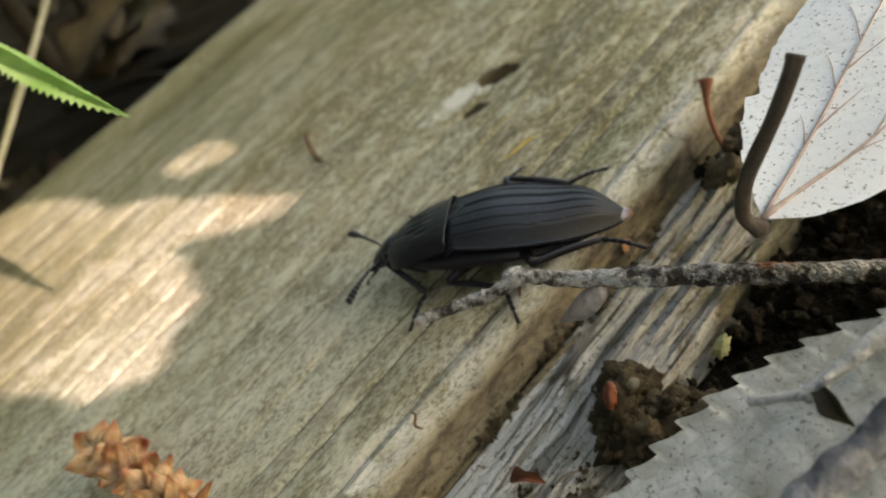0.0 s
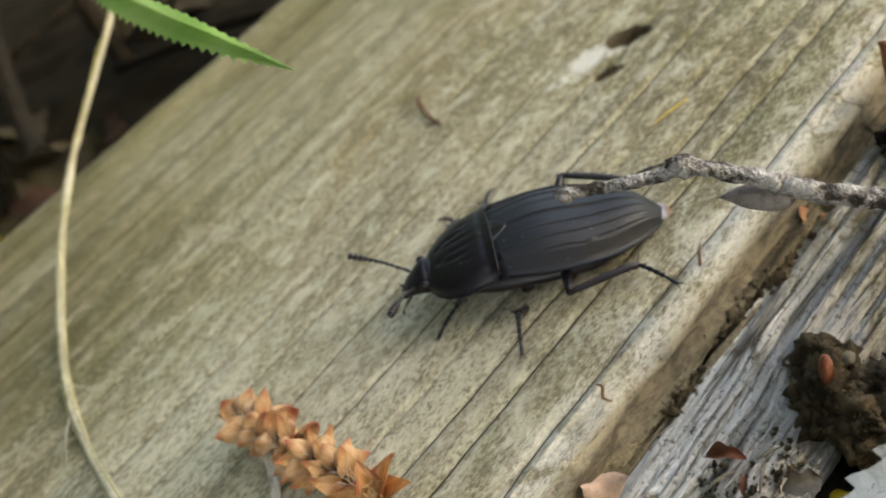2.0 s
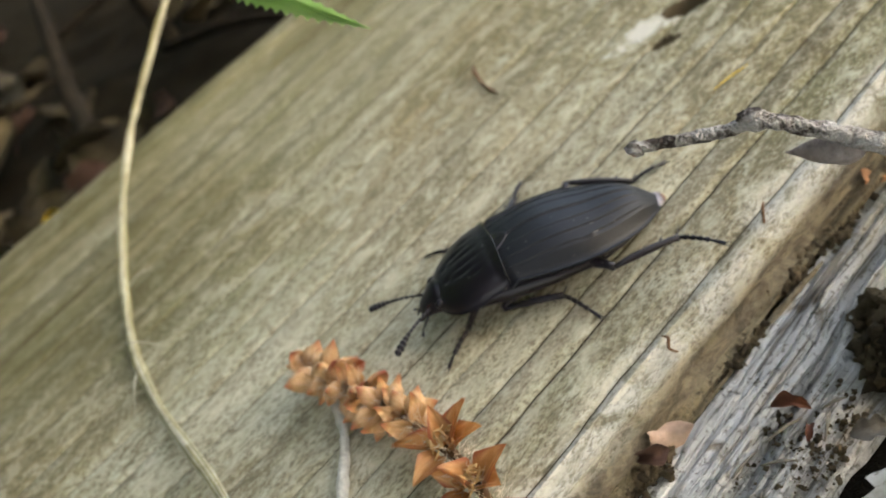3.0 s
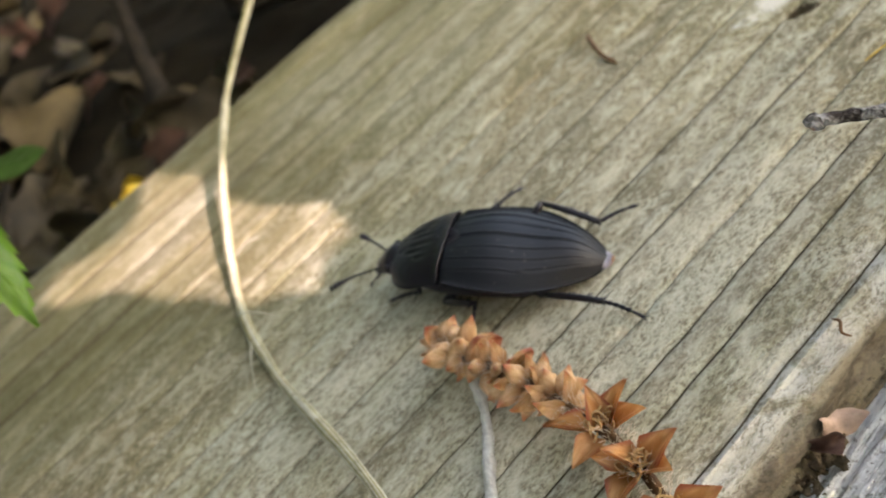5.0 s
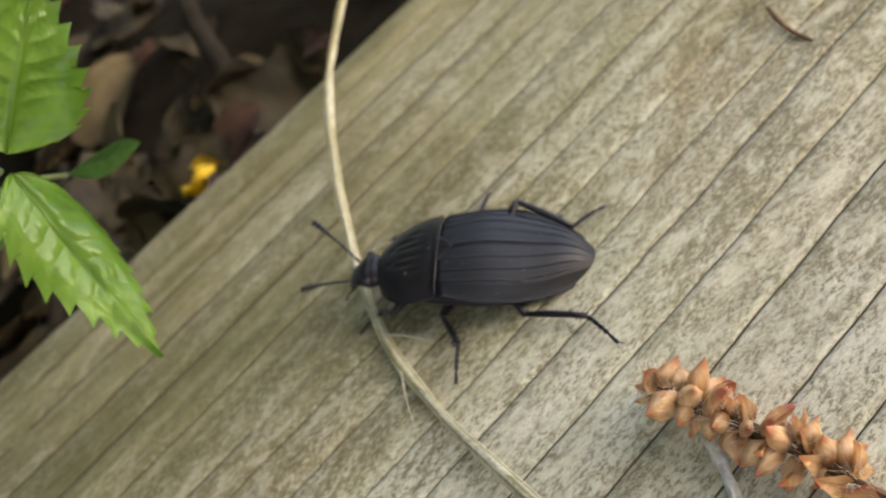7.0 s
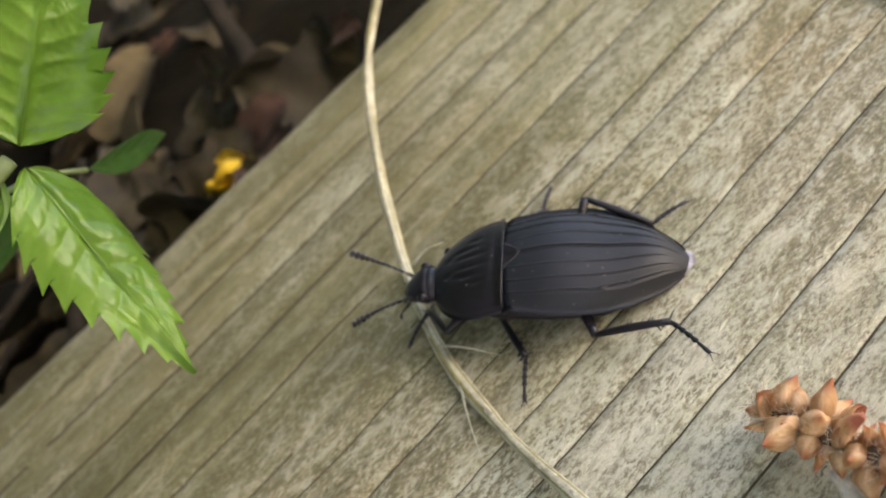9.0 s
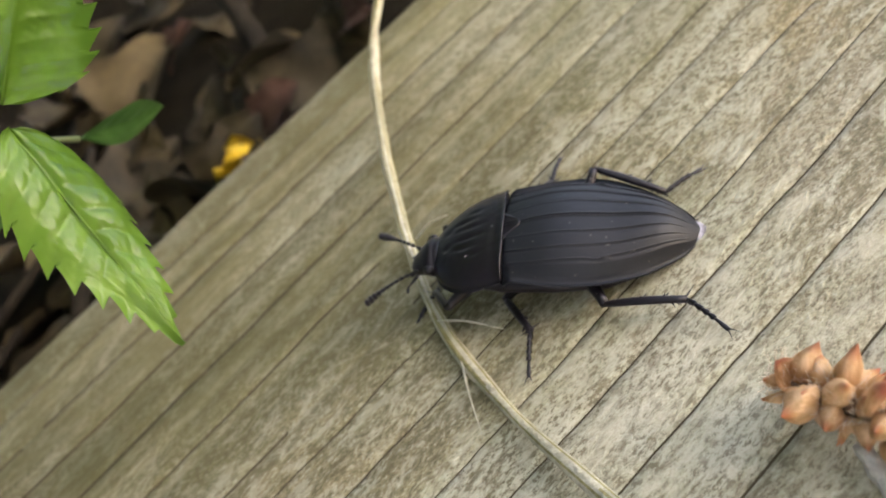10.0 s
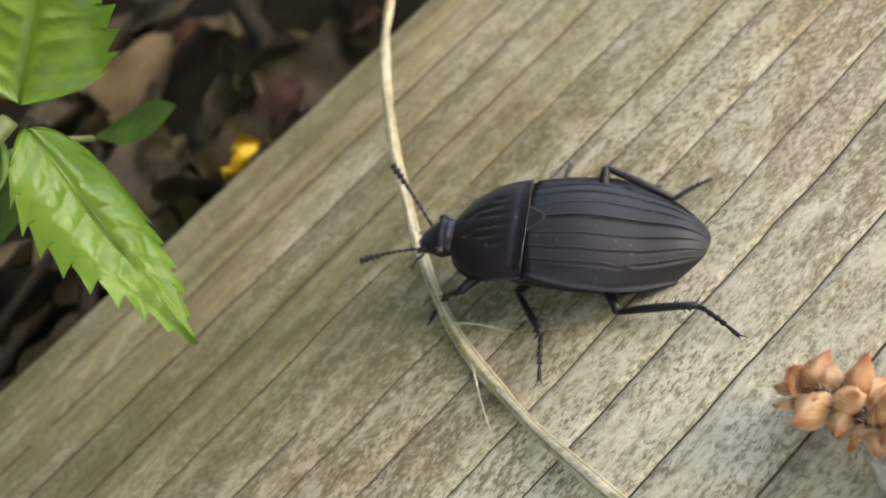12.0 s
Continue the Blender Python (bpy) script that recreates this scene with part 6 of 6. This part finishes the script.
def bough_leaf(verts, faces, a, b, c, size, turn, tilt):
    """One small leaf in the plane across the sun's rays."""
    o = len(verts)
    ca, sa = math.cos(turn), math.sin(turn)
    for i in range(7):
        u = i / 6
        w = 0.36 * size * math.sin(math.pi * (0.06 + 0.9 * u)) ** 0.8
        for v in (-1, 0, 1):
            x, y = size * (u - 0.5), v * w
            verts.append(ACROSS * (a + x * ca - y * sa) + UPWARD * (b + x * sa + y * ca) + SUN_DIR * (c + tilt * x + 0.15 * abs(v) * w))
    for i in range(6):
        for j in range(2):
            k = o + i * 3 + j
            faces.append((k, k + 1, k + 4, k + 3))


def canopy():
    """A leafy spray close to the plank, with a gap and a chink through which the sun can fall."""
    ob = thing("overhanging_branch", "leafy branch hanging between the sun and the plank", "foliage", m=Matrix.Translation(SCREEN_AT * CM))
    rng = random.Random(31)
    verts, faces = [], []
    for _ in range(4200):
        a, b = rng.uniform(-3.3, 3.6), rng.uniform(-2.8, 4.4)
        size, turn = rng.uniform(0.25, 1.1), rng.uniform(0, 6.28)
        if any(near_hole(a + size * k * math.cos(turn), b + size * k * math.sin(turn), 0.2 * size) for k in (-0.5, -0.25, 0, 0.25, 0.5)):
            continue
        bough_leaf(verts, faces, a, b, rng.uniform(-0.4, 0.4), size, turn, rng.uniform(-0.2, 0.2))
    for _ in range(6000):
        a, b = rng.uniform(-1.9, 2.3), rng.uniform(-0.9, 3.3)
        if not near_hole(a, b, 0.13) and near_hole(a, b, 0.5):
            bough_leaf(verts, faces, a, b, rng.uniform(-0.2, 0.2), 0.24, rng.uniform(0, 6.28), rng.uniform(-0.2, 0.2))
    part("leaves", mesh_of("leaves", verts, faces, CANOPY), ob, "dense dark green leaves")
    foot = [Vector(p) - SCREEN_AT for p in ((20, 8, -1.5), (19, 7, 3))]
    line = spline([*foot, ACROSS * 3.4 + UPWARD * 2.8, ACROSS * 2 + UPWARD * 2.5 + SUN_DIR * 0.3], 20)
    part("bough", tube("bough", line, lambda u: 0.25 - 0.18 * u, BARK, 8, 0.2, 1), ob)
    return ob


def far_shade_bush():
    """An unseen bush, added further off to keep the sun from the ground round the plank."""
    far = SUN_DIR * 75
    ob = thing("shade_bush", "unseen dark leafy bush added to keep sun and sky glow off", "foliage", m=Matrix.Translation(far * CM))
    rng = random.Random(32)
    verts, faces = [], []
    for i in range(14):
        for j in range(11):
            for layer in range(2):
                a, b = -10 + 2.1 * i + rng.uniform(-0.8, 0.8), -7.5 + 2.1 * j + rng.uniform(-0.8, 0.8)
                if math.hypot(a, b - 0.9) > 4.6:
                    bough_leaf(verts, faces, a, b, rng.uniform(-2, 2), rng.uniform(3.6, 4.8), rng.uniform(0, 6.28), rng.uniform(-0.3, 0.3))
    # outer leaves, added to dim the sky's glow round the sun
    for _ in range(620):
        a, b = rng.uniform(-75, 22), rng.uniform(-35, 62)
        if math.hypot(a - 3, b - 3) > 16:
            bough_leaf(verts, faces, a, b, rng.uniform(-5, 5), rng.uniform(7, 12), rng.uniform(0, 6.28), rng.uniform(-0.4, 0.4))
    part("leaves", mesh_of("leaves", verts, faces, CANOPY), ob, "dark green leaves")
    line = spline([Vector((75, 30, -1.5)) - far, Vector((74, 29, 20)) - far, ACROSS * 9 + UPWARD * 2, ACROSS * 8 + UPWARD * 9], 20)
    part("bough", tube("bough", line, lambda u: 0.9 - 0.6 * u, BARK, 8, 0.2, 1), ob)
    return ob


canopy()
far_shade_bush()


def cover_spray():
    """A spray of leaves on the same bush that swings over the gap and shuts it."""
    ob = thing("leaf_spray", "spray of dark green leaves swinging in the wind", "foliage")
    rng = random.Random(77)
    verts, faces = [], []
    for _ in range(1100):
        a, b = rng.uniform(-1.5, 6.2), rng.uniform(-3.0, 3.0)
        size, turn, tilt = rng.uniform(0.7, 1.6), rng.uniform(0, 6.28), rng.uniform(-0.2, 0.2)
        c, ca, sa = rng.uniform(-0.5, 0.5), math.cos(turn), math.sin(turn)
        if any(abs(a + size * k * ca) < 0.5 + 0.3 * size and abs(b + size * k * sa) < 0.55 + 0.3 * size for k in (-0.5, -0.25, 0, 0.25, 0.5)):
            continue
        o = len(verts)
        for i in range(7):
            u = i / 6
            w = 0.36 * size * math.sin(math.pi * (0.06 + 0.9 * u)) ** 0.8
            for v in (-1, 0, 1):
                x, y = size * (u - 0.5), v * w
                verts.append(ACROSS * (a + x * ca - y * sa) + UPWARD * (b + x * sa + y * ca) + SUN_DIR * (c + tilt * x))
        for i in range(6):
            for j in range(2):
                k = o + i * 3 + j
                faces.append((k, k + 1, k + 4, k + 3))
    part("leaves", mesh_of("leaves", verts, faces, CANOPY), ob, "small dark green leaves")
    line = [ACROSS * p.x + UPWARD * p.y + SUN_DIR * p.z for p in spline([(1, -2, 0), (3, 0, 0.2), (5, 2, 0), (9, 4, 1)], 14)]
    part("twig", tube("twig", line, lambda u: 0.1 + 0.08 * u, BARK, 7), ob)
    return ob


SPRAY = cover_spray()


def spray_swings(ob):
    def shifted(a, b):
        return Matrix.Translation((SUN_DIR * 14 + ACROSS * a + UPWARD * b) * CM)

    shut = (-3.3, 1.0)
    rows = [(0, 5.5, 4.0), (0.1, *shut), (4.45, *shut), (4.75, -0.8, 1.2), (5.02, -0.7, 1.15), (5.25, *shut), (9.32, *shut), (9.46, 0.12, 1.25), (9.55, 0.12, 1.25), (9.68, *shut), (12, *shut)]
    walk(ob, [(t, shifted(a, b)) for t, a, b in rows])


# ---- unseen plants, added to block the sky and close the place ----
def shade_hedge(a, b, high, seed, label, leaves=1500):
    """A dense dark shrub belt from a to b, unseen, added to block the sky."""
    rng = random.Random(seed)
    a, b = Vector(a), Vector(b)
    verts, faces = [], []
    for _ in range(leaves):
        u = rng.random()
        p = a.lerp(b, u) + Vector((rng.uniform(-6, 6), rng.uniform(-6, 6), 0))
        p.z = -1 + high * rng.random() ** 0.8 * (0.75 + 0.25 * noise.noise(Vector((u * 6, seed, 0))))
        s = rng.uniform(4, 8)
        e = Euler((rng.uniform(-1, 1), rng.uniform(-1, 1), rng.uniform(0, 6.28))).to_matrix()
        o = len(verts)
        for x, y, z in ((-0.5, 0, 0), (0, -0.3, 0.08), (0.5, 0, 0), (0, 0.3, 0.08), (0, 0, 0)):
            verts.append(p + e @ Vector((x * s, y * s, z * s)))
        faces += [(o, o + 1, o + 4), (o + 1, o + 2, o + 4), (o + 2, o + 3, o + 4), (o + 3, o, o + 4)]
    ob = thing("sky_block_shrubs", label, "shrub", kind="structure")
    part("leaves", mesh_of("leaves", verts, faces, CANOPY), ob)
    for k in range(9):
        p = a.lerp(b, (k + 0.5) / 9)
        part("stem", tube("stem", spline([(p.x, p.y, -1.5), (p.x + 2, p.y + 1, high * 0.4), (p.x - 1, p.y + 2, high * 0.8)], 8), lambda u: 0.6 - 0.35 * u, BARK, 7), ob)
    return ob


shade_hedge((-55, -45, 0), (-50, 40, 0), 120, 5, "unseen dark shrubs added to block the sky on this side", 4200)
shade_hedge((-50, -45, 0), (35, -50, 0), 140, 6, "unseen dark shrubs added to block the sky on this side", 4800)


def shade_nettles():
    """Nettles crowded at the plank's side, leaning over it: unseen, added for shade."""
    rng = random.Random(14)
    leaf = leaf_mesh("leaf", 1.7, 0.42, 9, NETTLE, 0.07, 0.08, 0.2, 0.05, 0.03, 0.36, 5, 0.0, 4)
    for x, y, high, lean in ((-4.5, -7.6, 5.2, 2.2), (-4.6, -9.0, 6.0, 3.0), (-4.4, -8.2, 4.2, 3.4), (-5.2, -6.9, 5.0, 1.2), (-5.6, -7.8, 6.0, 1.0)):
        root = at(x, y, -1.2)
        ob = thing("nettle", "tall unseen nettle leaning over the plank, added to shade it", "plant", "nettles beside the plank", m=root)
        line = spline([(0, 0, 0), (lean * 0.3, 0.3, high * 0.4), (lean * 0.75, 0.7, high * 0.8), (lean, 1.0, high)], 16)
        part("stem", tube("stem", line, lambda u: 0.11 - 0.06 * u, STALK_GREEN, 7), ob)
        for k in range(14):
            p = line[4 + int(k * 0.8)]
            a = k * 1.57 + (k // 2) * 0.8 + rng.uniform(-0.3, 0.3)
            d = Vector((math.cos(a), math.sin(a), rng.uniform(-0.3, 0.2)))
            s = rng.uniform(0.75, 1.05) * (1.0 if k < 10 else 0.7)
            part("leaf", leaf, ob, "", leaf_pose(p, p + d, (-d.y, d.x, 0)) @ Matrix.Diagonal((s, s, s, 1)))


shade_nettles()


def shade_tree():
    """An unseen small tree, added so its crown over the plank blocks the sky."""
    root = at(-48, -40, -1.5)
    inv = root.inverted()
    ob = thing("tree", "small unseen tree added so that its leafy crown blocks the sky", "tree", kind="structure", m=root)
    rng = random.Random(53)
    verts, faces = [], []
    for _ in range(3000):
        p = Vector((rng.uniform(-75, 8), rng.uniform(-75, 22), 0))
        p.z = 95 + 0.35 * (p.x + p.y) * 0.3 + rng.uniform(-9, 9)
        s = rng.uniform(5, 10)
        e = Euler((rng.uniform(-0.6, 0.6), rng.uniform(-0.6, 0.6), rng.uniform(0, 6.28))).to_matrix()
        o = len(verts)
        for x, y, z in ((-0.5, 0, 0), (0, -0.3, 0.08), (0.5, 0, 0), (0, 0.3, 0.08), (0, 0, 0)):
            verts.append(p + e @ Vector((x * s, y * s, z * s)))
        faces += [(o, o + 1, o + 4), (o + 1, o + 2, o + 4), (o + 2, o + 3, o + 4), (o + 3, o, o + 4)]
    part("crown", mesh_of("crown", verts, faces, CANOPY), ob, "dark green leaves", inv)
    part("trunk", tube("trunk", spline([(-48, -40, -1.5), (-46, -39, 40), (-40, -34, 80), (-30, -25, 95)], 16), lambda u: 4.5 - 3 * u, BARK, 12, 0.15, 0.3), ob, "", inv)
    for q in ((5, 0, 92), (-60, 5, 86), (0, -60, 86)):
        part("limb", tube("limb", spline([(-40, -34, 80), ((q[0] - 40) / 2, (q[1] - 34) / 2, 90), q], 12), lambda u: 1.8 - 1.3 * u, BARK, 8, 0.15, 0.5), ob, "", inv)
    return ob


shade_tree()


# ---- all that moves ----
def motions():
    beetle_walks(BEETLE, BEETLE_HEAD, BEETLE_FEELERS, BEETLE_LEGS)
    twig_springs(TWIG)
    spray_swings(SPRAY)


motions()
